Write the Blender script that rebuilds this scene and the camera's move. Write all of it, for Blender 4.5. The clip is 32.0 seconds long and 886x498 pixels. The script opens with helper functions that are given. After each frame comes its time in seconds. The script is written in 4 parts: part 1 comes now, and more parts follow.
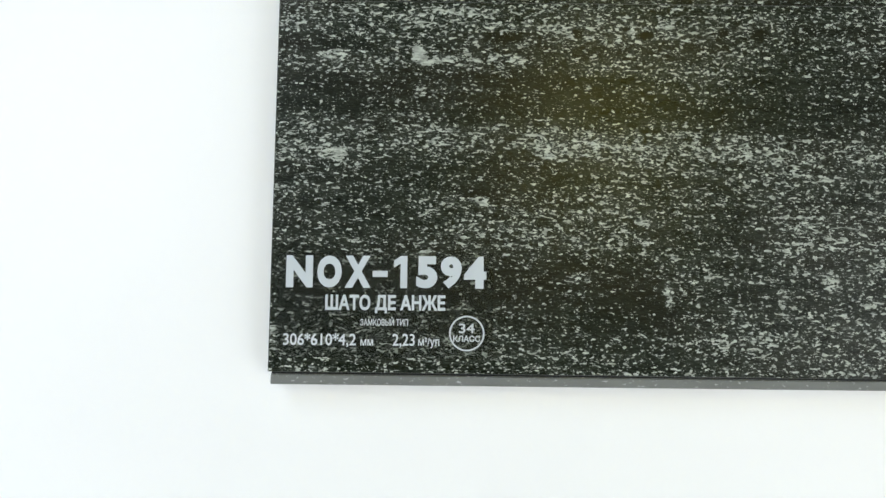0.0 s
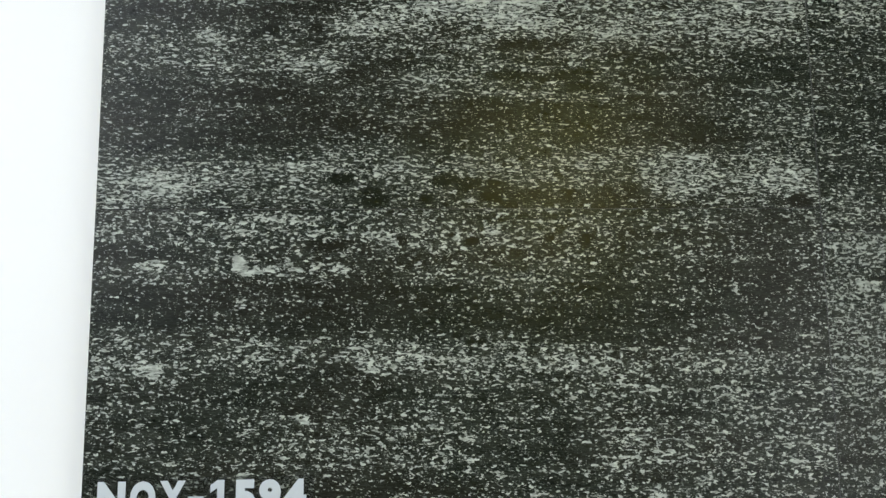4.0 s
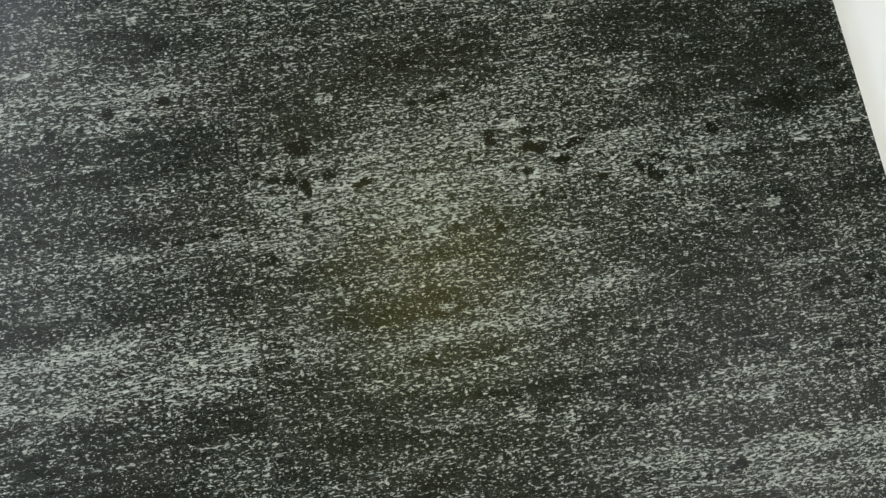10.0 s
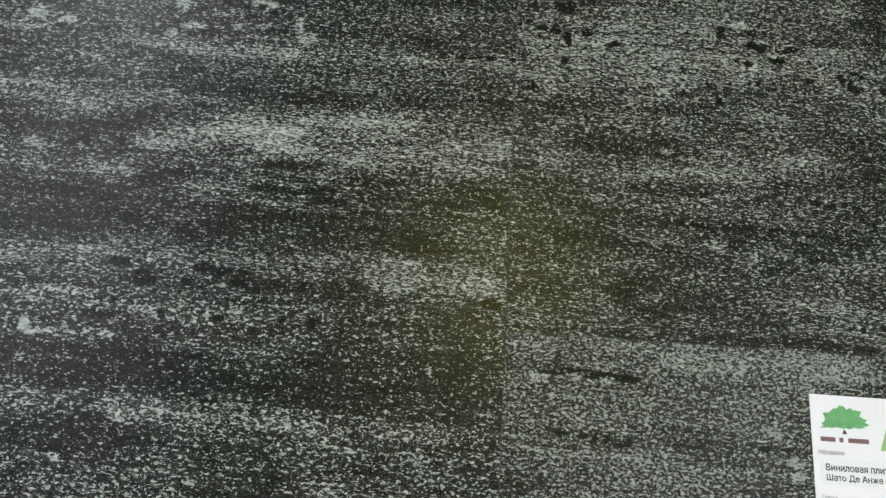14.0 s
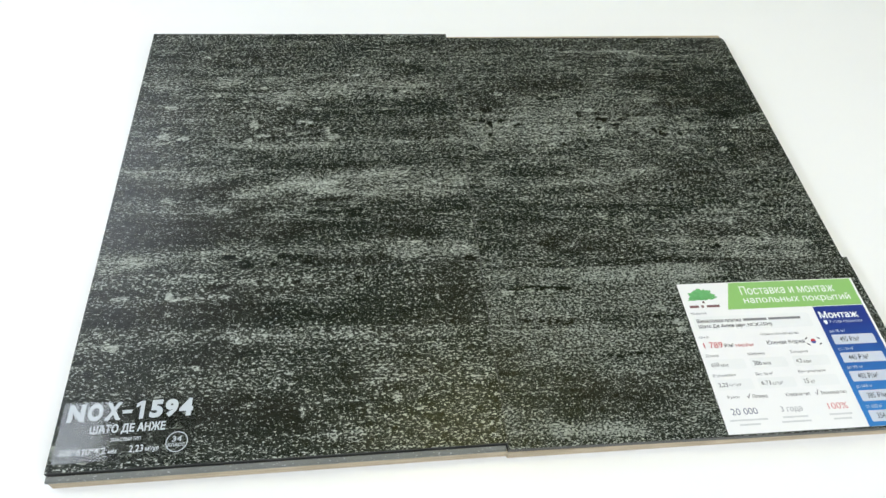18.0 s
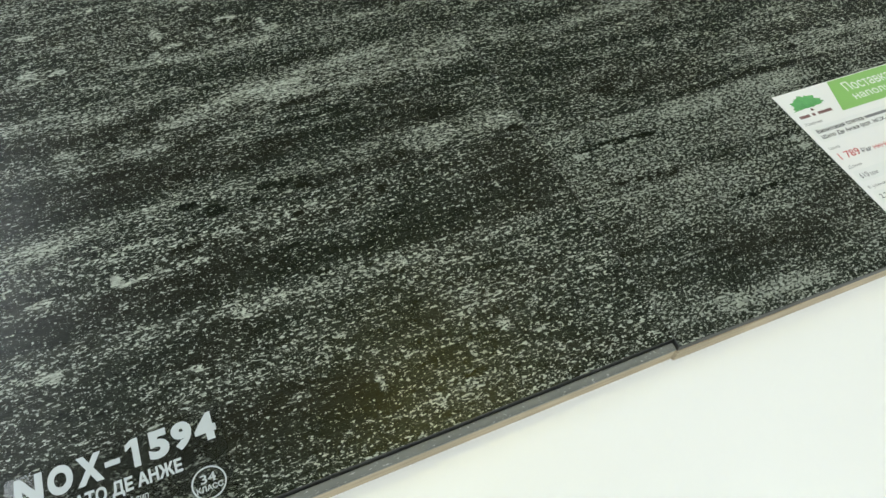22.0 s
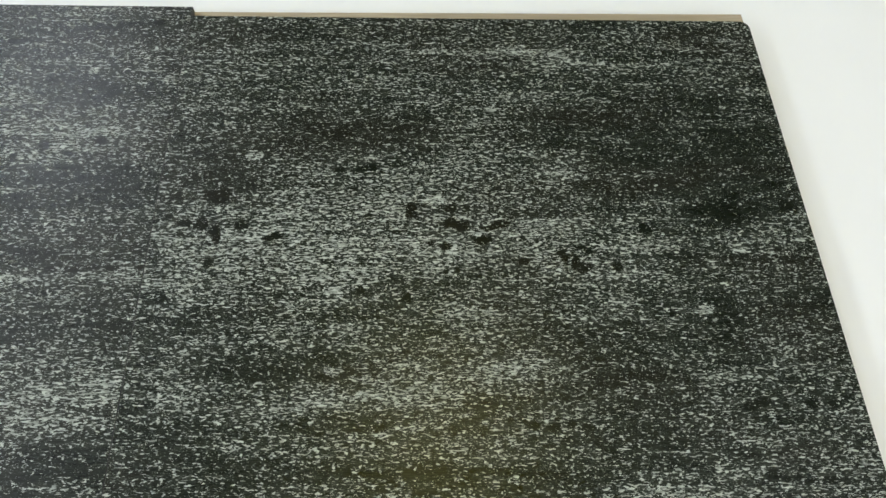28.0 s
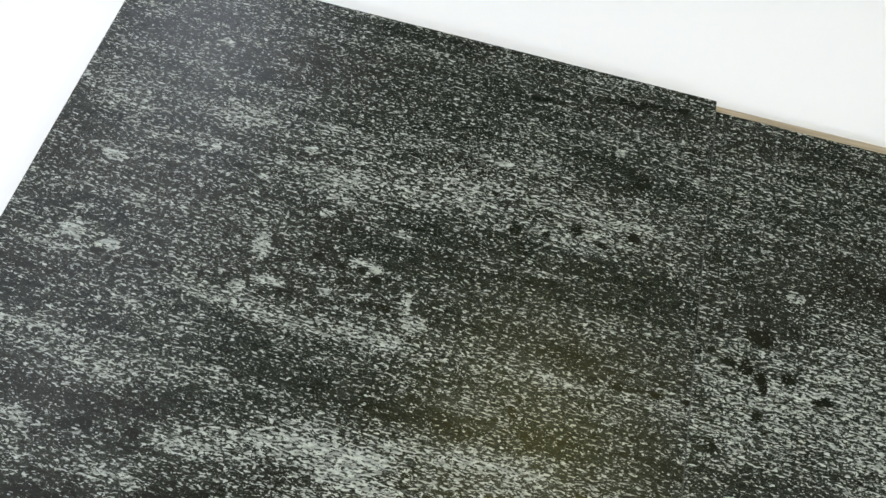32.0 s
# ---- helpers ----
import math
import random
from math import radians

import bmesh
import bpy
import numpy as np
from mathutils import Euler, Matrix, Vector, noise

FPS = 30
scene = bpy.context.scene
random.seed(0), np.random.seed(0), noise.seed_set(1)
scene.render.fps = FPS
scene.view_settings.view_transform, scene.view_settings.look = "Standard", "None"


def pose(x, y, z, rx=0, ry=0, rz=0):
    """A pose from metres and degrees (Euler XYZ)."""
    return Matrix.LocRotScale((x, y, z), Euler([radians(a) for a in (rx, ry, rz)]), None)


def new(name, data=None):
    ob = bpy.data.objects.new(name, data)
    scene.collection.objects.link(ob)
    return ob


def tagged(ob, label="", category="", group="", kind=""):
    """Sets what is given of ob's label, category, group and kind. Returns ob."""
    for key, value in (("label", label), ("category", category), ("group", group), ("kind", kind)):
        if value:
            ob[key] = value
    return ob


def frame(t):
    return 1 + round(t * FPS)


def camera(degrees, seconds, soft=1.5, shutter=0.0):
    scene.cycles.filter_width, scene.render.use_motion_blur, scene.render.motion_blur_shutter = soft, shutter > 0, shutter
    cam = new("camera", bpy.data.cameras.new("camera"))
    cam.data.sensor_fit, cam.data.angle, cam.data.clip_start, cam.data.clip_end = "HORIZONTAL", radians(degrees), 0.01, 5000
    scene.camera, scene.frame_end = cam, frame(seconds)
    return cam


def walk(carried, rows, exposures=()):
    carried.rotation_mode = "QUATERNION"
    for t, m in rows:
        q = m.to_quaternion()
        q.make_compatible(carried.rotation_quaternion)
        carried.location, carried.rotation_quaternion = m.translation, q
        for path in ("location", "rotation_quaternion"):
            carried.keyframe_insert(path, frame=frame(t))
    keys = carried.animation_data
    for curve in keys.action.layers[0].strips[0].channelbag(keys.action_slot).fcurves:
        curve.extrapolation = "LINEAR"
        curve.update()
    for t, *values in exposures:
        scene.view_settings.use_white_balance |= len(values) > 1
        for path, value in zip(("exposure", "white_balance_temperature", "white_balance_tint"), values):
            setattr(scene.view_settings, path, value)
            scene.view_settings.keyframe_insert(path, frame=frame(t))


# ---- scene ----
import collections
from mathutils import geometry

cam = camera(64.79, 32.0, soft=1.5)
PATH = [
    (0.0, pose(0.0707, 0.0213, 0.2908, 5.65, 0.42, 0.45)),
    (0.5, pose(0.0745, 0.0232, 0.2928, 5.61, 0.53, 0.34)),
    (1.0, pose(0.0745, 0.0231, 0.2945, 5.77, 0.18, 0.25)),
    (1.5, pose(0.0811, 0.0287, 0.2948, 5.79, 0.22, 0.08)),
    (2.0, pose(0.0901, 0.0377, 0.2954, 6.00, -0.10, -0.17)),
    (2.5, pose(0.1012, 0.0505, 0.2944, 6.22, -0.43, -0.40)),
    (3.0, pose(0.1140, 0.0654, 0.2931, 6.36, -0.55, -0.56)),
    (3.5, pose(0.1263, 0.0807, 0.2913, 7.04, -0.65, -0.74)),
    (5.5, pose(0.1515, 0.1679, 0.3056, 7.17, -2.78, -0.67)),
    (6.0, pose(0.1663, 0.1887, 0.3096, 8.23, -2.42, -1.20)),
    (6.5, pose(0.1832, 0.2085, 0.3142, 8.58, -1.91, -0.86)),
    (7.0, pose(0.2061, 0.2189, 0.3154, 9.50, -2.10, -1.22)),
    (7.5, pose(0.2324, 0.2217, 0.3165, 9.92, -2.19, -2.48)),
    (8.0, pose(0.2593, 0.2221, 0.3171, 10.19, -2.48, -3.65)),
    (8.5, pose(0.2847, 0.2223, 0.3182, 10.19, -2.90, -4.77)),
    (9.0, pose(0.3084, 0.2196, 0.3195, 10.65, -3.02, -6.00)),
    (9.5, pose(0.3337, 0.2142, 0.3218, 11.35, -3.15, -7.96)),
    (10.0, pose(0.3576, 0.2069, 0.3248, 11.92, -2.49, -9.87)),
    (10.5, pose(0.3607, 0.1911, 0.3298, 12.26, -2.52, -10.82)),
    (11.0, pose(0.3505, 0.1698, 0.3338, 12.34, -2.97, -10.54)),
    (11.5, pose(0.3350, 0.1530, 0.3353, 12.28, -2.57, -9.35)),
    (12.0, pose(0.3128, 0.1410, 0.3356, 12.50, -2.38, -7.30)),
    (12.5, pose(0.2855, 0.1332, 0.3412, 12.47, -2.40, -4.59)),
    (13.0, pose(0.2613, 0.1257, 0.3426, 13.12, -2.10, -0.44)),
    (13.5, pose(0.2491, 0.1118, 0.3480, 13.98, -2.19, 2.60)),
    (14.0, pose(0.2518, 0.0871, 0.3615, 14.88, -2.35, 3.09)),
    (14.5, pose(0.2668, 0.0583, 0.3797, 16.47, -2.05, 2.13)),
    (16.5, pose(0.2367, -0.0534, 0.4435, 27.32, -2.38, -7.82)),
    (17.0, pose(0.2210, -0.0845, 0.4547, 31.53, -2.74, -8.90)),
    (17.5, pose(0.2022, -0.1232, 0.4625, 35.34, -2.78, -7.44)),
    (18.0, pose(0.2072, -0.1760, 0.4568, 37.68, -3.30, -5.62)),
    (18.5, pose(0.2084, -0.2088, 0.4509, 41.02, -3.14, -4.33)),
    (19.0, pose(0.1882, -0.2131, 0.4258, 40.95, -2.65, -7.23)),
    (19.5, pose(0.1294, -0.1858, 0.4098, 39.08, -2.43, -15.69)),
    (20.0, pose(0.0972, -0.1801, 0.3820, 40.22, -1.93, -19.53)),
    (20.5, pose(0.0791, -0.1725, 0.3613, 39.72, -2.79, -22.17)),
    (21.0, pose(0.0751, -0.1490, 0.3337, 39.44, -2.94, -23.45)),
    (21.5, pose(0.1016, -0.1189, 0.3116, 37.53, -2.36, -23.32)),
    (22.0, pose(0.1212, -0.1023, 0.3010, 36.19, -1.76, -23.34)),
    (22.5, pose(0.1357, -0.0792, 0.2928, 35.78, -1.58, -22.62)),
    (23.0, pose(0.1621, -0.0588, 0.2805, 35.50, -1.16, -21.86)),
    (23.5, pose(0.1851, -0.0373, 0.2742, 34.99, -1.30, -21.43)),
    (24.0, pose(0.2139, -0.0107, 0.2760, 34.22, -0.99, -20.99)),
    (24.5, pose(0.2416, 0.0111, 0.2713, 34.82, -1.08, -20.15)),
    (25.0, pose(0.2666, 0.0328, 0.2689, 34.61, -0.70, -19.32)),
    (25.5, pose(0.2847, 0.0527, 0.2712, 34.60, -0.61, -18.33)),
    (26.0, pose(0.3076, 0.0707, 0.2763, 34.14, -0.04, -17.47)),
    (26.5, pose(0.3325, 0.0907, 0.2844, 32.67, 0.14, -16.53)),
    (28.5, pose(0.4213, 0.1713, 0.2920, 26.17, -1.59, 4.37)),
    (29.0, pose(0.4203, 0.1819, 0.2916, 25.61, -0.78, 8.42)),
    (29.5, pose(0.3990, 0.1866, 0.2919, 24.99, -1.12, 7.89)),
    (30.0, pose(0.3660, 0.1952, 0.2943, 24.76, -1.26, 8.15)),
    (30.5, pose(0.3289, 0.1992, 0.2960, 24.76, -1.58, 8.81)),
    (31.0, pose(0.2918, 0.2010, 0.2961, 24.69, -1.73, 9.98)),
    (31.5, pose(0.2408, 0.2077, 0.2939, 24.26, -3.56, 11.27)),
    (32.0, pose(0.1912, 0.2049, 0.2877, 24.67, -4.48, 13.19)),
]

walk(cam, PATH, exposures=[(0.0, 0.05, 6500, 10), (6.0, 0.05, 6500, 12), (14.5, 0.05, 6450, 13), (18.5, 0.22, 6500, 10), (22.0, -0.02, 6700, 4), (26.5, -0.05, 6700, 4), (29.0, 0.18, 6450, 15), (32.0, 0.18, 6450, 15)])

# ---- light: a plain room with assumed ceiling panels ----
world = bpy.data.worlds.new("room_air")
scene.world = world
world.use_nodes = True
world.node_tree.nodes["Background"].inputs[0].default_value = (0.85, 0.93, 1.0, 1)
world.node_tree.nodes["Background"].inputs[1].default_value = 0.05
CEILING_Z = 1.95
PANEL_WATTS = 13.5
# all unseen: two panels follow reflections, the others are added to light the table
PANEL_SPOTS = [(-2.3, -0.55, 1.5), (-1.0, 0.75, 0.45), (-2.3, -1.85, 1.5), (-1.0, 2.05, 1.3), (1.45, -0.25, 0.28), (2.75, -1.7, 1.9), (1.9, -1.9, 1.9), (-2.3, 0.75, 1.6), (0.6, -2.4, 1.6)]

BOARD_T = 0.009      # backing board
TILE_T = 0.0042      # vinyl tile
TOP = BOARD_T + TILE_T


# ---- helpers ----
def part(name, bm, material, parent=None, label="", smooth=False):
    me = bpy.data.meshes.new(name)
    bm.normal_update()
    bm.to_mesh(me)
    bm.free()
    if smooth:
        for p in me.polygons:
            p.use_smooth = True
    me.materials.append(material)
    ob = new(name, me)
    ob.parent = parent
    if label:
        ob["label"] = label
    return ob


def empty(name, at=(0, 0, 0)):
    ob = new(name)
    ob.empty_display_size = 0.02
    ob.location = at
    return ob


def box(bm, x0, y0, z0, x1, y1, z1):
    m = Matrix.Translation(((x0 + x1) / 2, (y0 + y1) / 2, (z0 + z1) / 2)) @ Matrix.Diagonal((x1 - x0, y1 - y0, z1 - z0, 1))
    return bmesh.ops.create_cube(bm, size=1, matrix=m)["verts"]


def bevelled_box(x0, y0, z0, x1, y1, z1, r, seg=2):
    bm = bmesh.new()
    box(bm, x0, y0, z0, x1, y1, z1)
    bmesh.ops.bevel(bm, geom=list(bm.edges), offset=r, segments=seg, affect="EDGES", profile=0.5)
    return bm


def prism(pts, z0, z1):
    """A straight prism over an outline that runs anticlockwise."""
    bm = bmesh.new()
    lo = [bm.verts.new((x, y, z0)) for x, y in pts]
    hi = [bm.verts.new((x, y, z1)) for x, y in pts]
    bm.faces.new(hi)
    bm.faces.new(lo[::-1])
    n = len(pts)
    for i in range(n):
        j = (i + 1) % n
        bm.faces.new((lo[i], lo[j], hi[j], hi[i]))
    return bm


# ---- materials ----
def material(name):
    m = bpy.data.materials.new(name)
    m.use_nodes = True
    return m, m.node_tree, m.node_tree.nodes["Principled BSDF"]


def node(nt, kind, **sets):
    n = nt.nodes.new(kind)
    for k, v in sets.items():
        setattr(n, k, v)
    return n


def math_node(nt, op, a, b=None, c=None, clamp=False):
    n = nt.nodes.new("ShaderNodeMath")
    n.operation, n.use_clamp = op, clamp
    for i, v in enumerate((a, b, c)):
        if v is None:
            continue
        if isinstance(v, (int, float)):
            n.inputs[i].default_value = v
        else:
            nt.links.new(v, n.inputs[i])
    return n.outputs[0]


def noise_at(nt, vec, scale, detail=2.0, rough=0.5, distort=0.0):
    n = nt.nodes.new("ShaderNodeTexNoise")
    n.inputs["Scale"].default_value, n.inputs["Detail"].default_value = scale, detail
    n.inputs["Roughness"].default_value, n.inputs["Distortion"].default_value = rough, distort
    nt.links.new(vec, n.inputs["Vector"])
    return n.outputs["Fac"]


def stretched(nt, vec, sx, sy, sz=1.0, loc=(0, 0, 0), turn=0.0):
    if turn:
        t = nt.nodes.new("ShaderNodeMapping")
        t.inputs["Rotation"].default_value = (0, 0, radians(turn))
        nt.links.new(vec, t.inputs["Vector"])
        vec = t.outputs[0]
    n = nt.nodes.new("ShaderNodeMapping")
    n.inputs["Scale"].default_value, n.inputs["Location"].default_value = (sx, sy, sz), loc
    nt.links.new(vec, n.inputs["Vector"])
    return n.outputs[0]


def mixed(nt, fac, a, b):
    n = nt.nodes.new("ShaderNodeMix")
    n.data_type = "RGBA"
    nt.links.new(fac, n.inputs["Factor"])
    for sock, v in ((n.inputs[6], a), (n.inputs[7], b)):
        if isinstance(v, tuple):
            sock.default_value = (*v, 1)
        else:
            nt.links.new(v, sock)
    return n.outputs[2]


def step(nt, v, lo, hi):
    n = nt.nodes.new("ShaderNodeMapRange")
    n.interpolation_type = "SMOOTHSTEP"
    for i, x in enumerate((v, lo, hi)):
        if isinstance(x, (int, float)):
            n.inputs[i].default_value = x
        else:
            nt.links.new(x, n.inputs[i])
    return n.outputs[0]


def plain(name, rgb, rough=0.5, grain=0.04, scale=60.0, bump=0.0, spec=0.5, metal=0.0):
    """A painted, printed or moulded surface with faint mottling at two scales."""
    m, nt, p = material(name)
    co = node(nt, "ShaderNodeTexCoord").outputs["Object"]
    a, b = noise_at(nt, co, scale, 4), noise_at(nt, co, scale * 14, 2)
    v = math_node(nt, "ADD", math_node(nt, "MULTIPLY", a, 0.7), math_node(nt, "MULTIPLY", b, 0.3))
    lo, hi = tuple(max(0.0, c * (1 - grain)) for c in rgb), tuple(min(1.0, c * (1 + grain)) for c in rgb)
    nt.links.new(mixed(nt, v, lo, hi), p.inputs["Base Color"])
    p.inputs["Roughness"].default_value, p.inputs["Metallic"].default_value = rough, metal
    p.inputs["Specular IOR Level"].default_value = spec
    if bump:
        n = node(nt, "ShaderNodeBump")
        n.inputs["Strength"].default_value, n.inputs["Distance"].default_value = 0.4, bump
        nt.links.new(b, n.inputs["Height"])
        nt.links.new(n.outputs[0], p.inputs["Normal"])
    return m


def travertine_vinyl(name="dark_travertine_vinyl", sway_x=0.0032, sway_y=0.0011, wide=1.0, palest=(0.50, 0.54, 0.47), big=0.32, tall=1.0, bent=0.62, fine=0.27, fill=0.40, relief_depth=0.00022):
    """Near-black travertine print: pale flecks whose density follows the veins, in a lightly embossed matt wear layer."""
    m, nt, p = material(name)
    # every tile shows another stretch of the pattern
    own = node(nt, "ShaderNodeVectorMath", operation="MULTIPLY_ADD")
    nt.links.new(node(nt, "ShaderNodeObjectInfo").outputs["Random"], own.inputs[0])
    own.inputs[1].default_value = (3.1, 1.7, 0.0)
    nt.links.new(node(nt, "ShaderNodeTexCoord").outputs["Object"], own.inputs[2])
    pos = own.outputs[0]
    vein = node(nt, "ShaderNodeAttribute", attribute_name="vein").outputs["Fac"]
    pit = node(nt, "ShaderNodeAttribute", attribute_name="pit").outputs["Fac"]
    # long faint streaks along the vein direction
    streak = noise_at(nt, stretched(nt, pos, 11, 150, turn=1.0), 1.0, 4, 0.6, 0.6)
    cloud = noise_at(nt, stretched(nt, pos, 30, 70), 1.0, 3, 0.55, 0.3)
    fine_streak = noise_at(nt, stretched(nt, pos, 45, 460, turn=2.0), 1.0, 3, 0.6, 0.5)
    dens = math_node(nt, "ADD", vein, math_node(nt, "MULTIPLY", math_node(nt, "SUBTRACT", streak, 0.5), 0.75))
    dens = math_node(nt, "ADD", dens, math_node(nt, "MULTIPLY", math_node(nt, "SUBTRACT", cloud, 0.5), 0.65))
    dens = math_node(nt, "ADD", dens, math_node(nt, "MULTIPLY", math_node(nt, "SUBTRACT", fine_streak, 0.5), 0.8))
    dens = math_node(nt, "SUBTRACT", dens, math_node(nt, "MULTIPLY", pit, 1.2))
    # flecks: bent crumbs some 1 to 3 mm long, more and larger ones in the pale veins
    cover = math_node(nt, "MAXIMUM", math_node(nt, "MULTIPLY_ADD", dens, 0.60, 0.06, clamp=True), math_node(nt, "MULTIPLY_ADD", pit, -0.10, 0.09, clamp=True))

    # fine combed dashes fill the palest veins only
    dense = math_node(nt, "MULTIPLY_ADD", cover, 1.7, -0.42, clamp=True)

    sway = node(nt, "ShaderNodeTexNoise")
    sway.inputs["Scale"].default_value, sway.inputs["Detail"].default_value = 1.0, 2.0
    nt.links.new(stretched(nt, pos, 130, 330, turn=11), sway.inputs["Vector"])
    warped = node(nt, "ShaderNodeVectorMath", operation="MULTIPLY_ADD")
    nt.links.new(sway.outputs["Color"], warped.inputs[0])
    warped.inputs[1].default_value = (sway_x, sway_y, 0.0)
    nt.links.new(pos, warped.inputs[2])
    pos = warped.outputs[0]
    ragged = noise_at(nt, stretched(nt, pos, 850, 2600, turn=9), 1.0, 2, 0.6)

    def crumbs(sx, sy, off, warp, share, size, turn, cover=cover):
        bend = node(nt, "ShaderNodeTexNoise")
        bend.inputs["Scale"].default_value, bend.inputs["Detail"].default_value = 1.0, 2.0
        nt.links.new(stretched(nt, pos, sx * 0.57, sy * 0.49, 1, (off + 7, off, 0), turn + 33), bend.inputs["Vector"])
        shift = node(nt, "ShaderNodeVectorMath", operation="MULTIPLY_ADD")
        nt.links.new(bend.outputs["Color"], shift.inputs[0])
        shift.inputs[1].default_value = (warp, warp * 0.9, 0)
        nt.links.new(stretched(nt, pos, sx, sy, 0, (off, off * 2, 0), turn), shift.inputs[2])
        cell = node(nt, "ShaderNodeTexVoronoi", voronoi_dimensions="2D", feature="F1")
        cell.inputs["Scale"].default_value, cell.inputs["Randomness"].default_value = 1.0, 1.0
        nt.links.new(shift.outputs[0], cell.inputs["Vector"])
        pick = node(nt, "ShaderNodeSeparateColor")
        nt.links.new(cell.outputs["Color"], pick.inputs[0])
        room = math_node(nt, "SUBTRACT", math_node(nt, "MULTIPLY", cover, share), pick.outputs[0])
        radius = math_node(nt, "MULTIPLY", math_node(nt, "MULTIPLY_ADD", room, size * 0.75, size * 0.53), math_node(nt, "GREATER_THAN", room, 0.0))
        radius = math_node(nt, "MULTIPLY", radius, math_node(nt, "MULTIPLY_ADD", pick.outputs[1], 0.8, 0.6))
        inside = math_node(nt, "SUBTRACT", radius, cell.outputs["Distance"])
        inside = math_node(nt, "ADD", inside, math_node(nt, "MULTIPLY_ADD", ragged, 0.6, -0.33))
        inside = math_node(nt, "MULTIPLY", inside, math_node(nt, "GREATER_THAN", room, 0.0))
        return step(nt, inside, 0.0, 0.08), pick.outputs[2]

    # short wavy dashes that lie along the veins, closing up where the vein is pale
    def dashes(sx, sy, off, turn, thin, gain, how_much):
        n = noise_at(nt, stretched(nt, pos, sx, sy, 1, (off, off * 2, off), turn), 1.0, 1.2, 0.5, 0.35)
        edge = math_node(nt, "MULTIPLY_ADD", how_much, -gain, thin)
        return step(nt, math_node(nt, "SUBTRACT", n, edge), 0.0, 0.035)

    c0 = dashes(330 * wide, 900 * tall, 1.9, 2, 0.735, fill, cover)
    c2 = dashes(400 * wide, 1300 * tall, 3.7, -2, 0.71, fine, dense)
    # bent crumbs across them
    c1, t1 = crumbs(430 * wide, 1000 * tall, 0.0, 1.7, bent, 0.43, 4)
    c3, t3 = crumbs(310 * wide * (1.24 - big * 0.75), 760 * tall * (1.32 - big), 8.1, 1.9, big * 0.6, 0.42, 9)
    # dim specks between the bright ones
    c4, t4 = crumbs(760 * wide, 1700 * tall, 5.3, 1.3, 1.0, 0.47, 11, math_node(nt, "MULTIPLY_ADD", cover, 0.9, 0.14))
    # thin bent threads, broken into short lengths
    def threads(sx, sy, off, turn, width, amount):
        line = noise_at(nt, stretched(nt, pos, sx, sy, 1, (off, off * 3, 0), turn), 1.0, 1.0, 0.5, 0.4)
        gate = noise_at(nt, stretched(nt, pos, sx * 0.9, sy * 0.62, 1, (off * 2, off, 5), turn), 1.0, 1.0)
        near = math_node(nt, "ABSOLUTE", math_node(nt, "SUBTRACT", line, 0.5))
        on = step(nt, math_node(nt, "ADD", gate, math_node(nt, "MULTIPLY", cover, amount)), 0.70, 0.74)
        thread = math_node(nt, "SUBTRACT", 1.0, step(nt, near, width * 0.6, width))
        return math_node(nt, "MULTIPLY", thread, on)

    w1 = threads(290 * wide, 640, 2.3, 5, 0.050, 0.22)
    w2 = threads(350 * wide, 640, 6.1, -14, 0.046, 0.20)
    fleck = math_node(nt, "MAXIMUM", math_node(nt, "MAXIMUM", c0, math_node(nt, "MAXIMUM", c1, c2)), math_node(nt, "MAXIMUM", c3, math_node(nt, "MAXIMUM", w1, w2)))
    # ground colour: black with green and brown mineral tints and a fine wavy grain, a thin grey veil in the pale veins
    tint = noise_at(nt, stretched(nt, pos, 9, 30, 1, (5, 2, 0)), 1.0, 3)
    ground = mixed(nt, step(nt, tint, 0.42, 0.62), (0.0040, 0.0064, 0.0028), (0.0080, 0.0078, 0.0040))
    mottle = noise_at(nt, stretched(nt, pos, 75, 190, 1, (1, 4, 0), 4), 1.0, 4, 0.62, 0.4)
    ground = mixed(nt, math_node(nt, "MULTIPLY", step(nt, mottle, 0.40, 0.70), math_node(nt, "MULTIPLY_ADD", cover, 1.8, 0.15), clamp=True), ground, (0.024, 0.027, 0.019))
    grain = noise_at(nt, stretched(nt, pos, 400, 2300, turn=3), 1.0, 3, 0.6, 0.8)
    veil = math_node(nt, "MULTIPLY", step(nt, grain, 0.42, 0.62), math_node(nt, "MULTIPLY_ADD", cover, 1.0, 0.06), clamp=True)
    ground = mixed(nt, veil, ground, (0.072, 0.084, 0.070))
    own_tone = step(nt, noise_at(nt, stretched(nt, pos, 240, 620, 1, (3, 9, 2)), 1.0, 2.0), 0.30, 0.68)
    tone = math_node(nt, "MULTIPLY_ADD", own_tone, 0.75, math_node(nt, "MULTIPLY_ADD", grain, 0.5, -0.12))
    ground = mixed(nt, math_node(nt, "MULTIPLY", c4, math_node(nt, "MULTIPLY_ADD", t4, 0.6, 0.4)), ground, (0.125, 0.14, 0.12))
    pale = mixed(nt, tone, (0.115, 0.132, 0.112), palest)
    nt.links.new(mixed(nt, fleck, ground, pale), p.inputs["Base Color"])
    # the ground is smoother and duller, the raised flecks have a broad satin gloss
    nt.links.new(math_node(nt, "MULTIPLY_ADD", fleck, 0.24, 0.23), p.inputs["Roughness"])
    nt.links.new(math_node(nt, "MULTIPLY_ADD", fleck, 0.42, 0.17), p.inputs["Specular IOR Level"])
    relief = math_node(nt, "ADD", math_node(nt, "MULTIPLY", fleck, 0.7), math_node(nt, "MULTIPLY", grain, 0.5))
    bump = node(nt, "ShaderNodeBump")
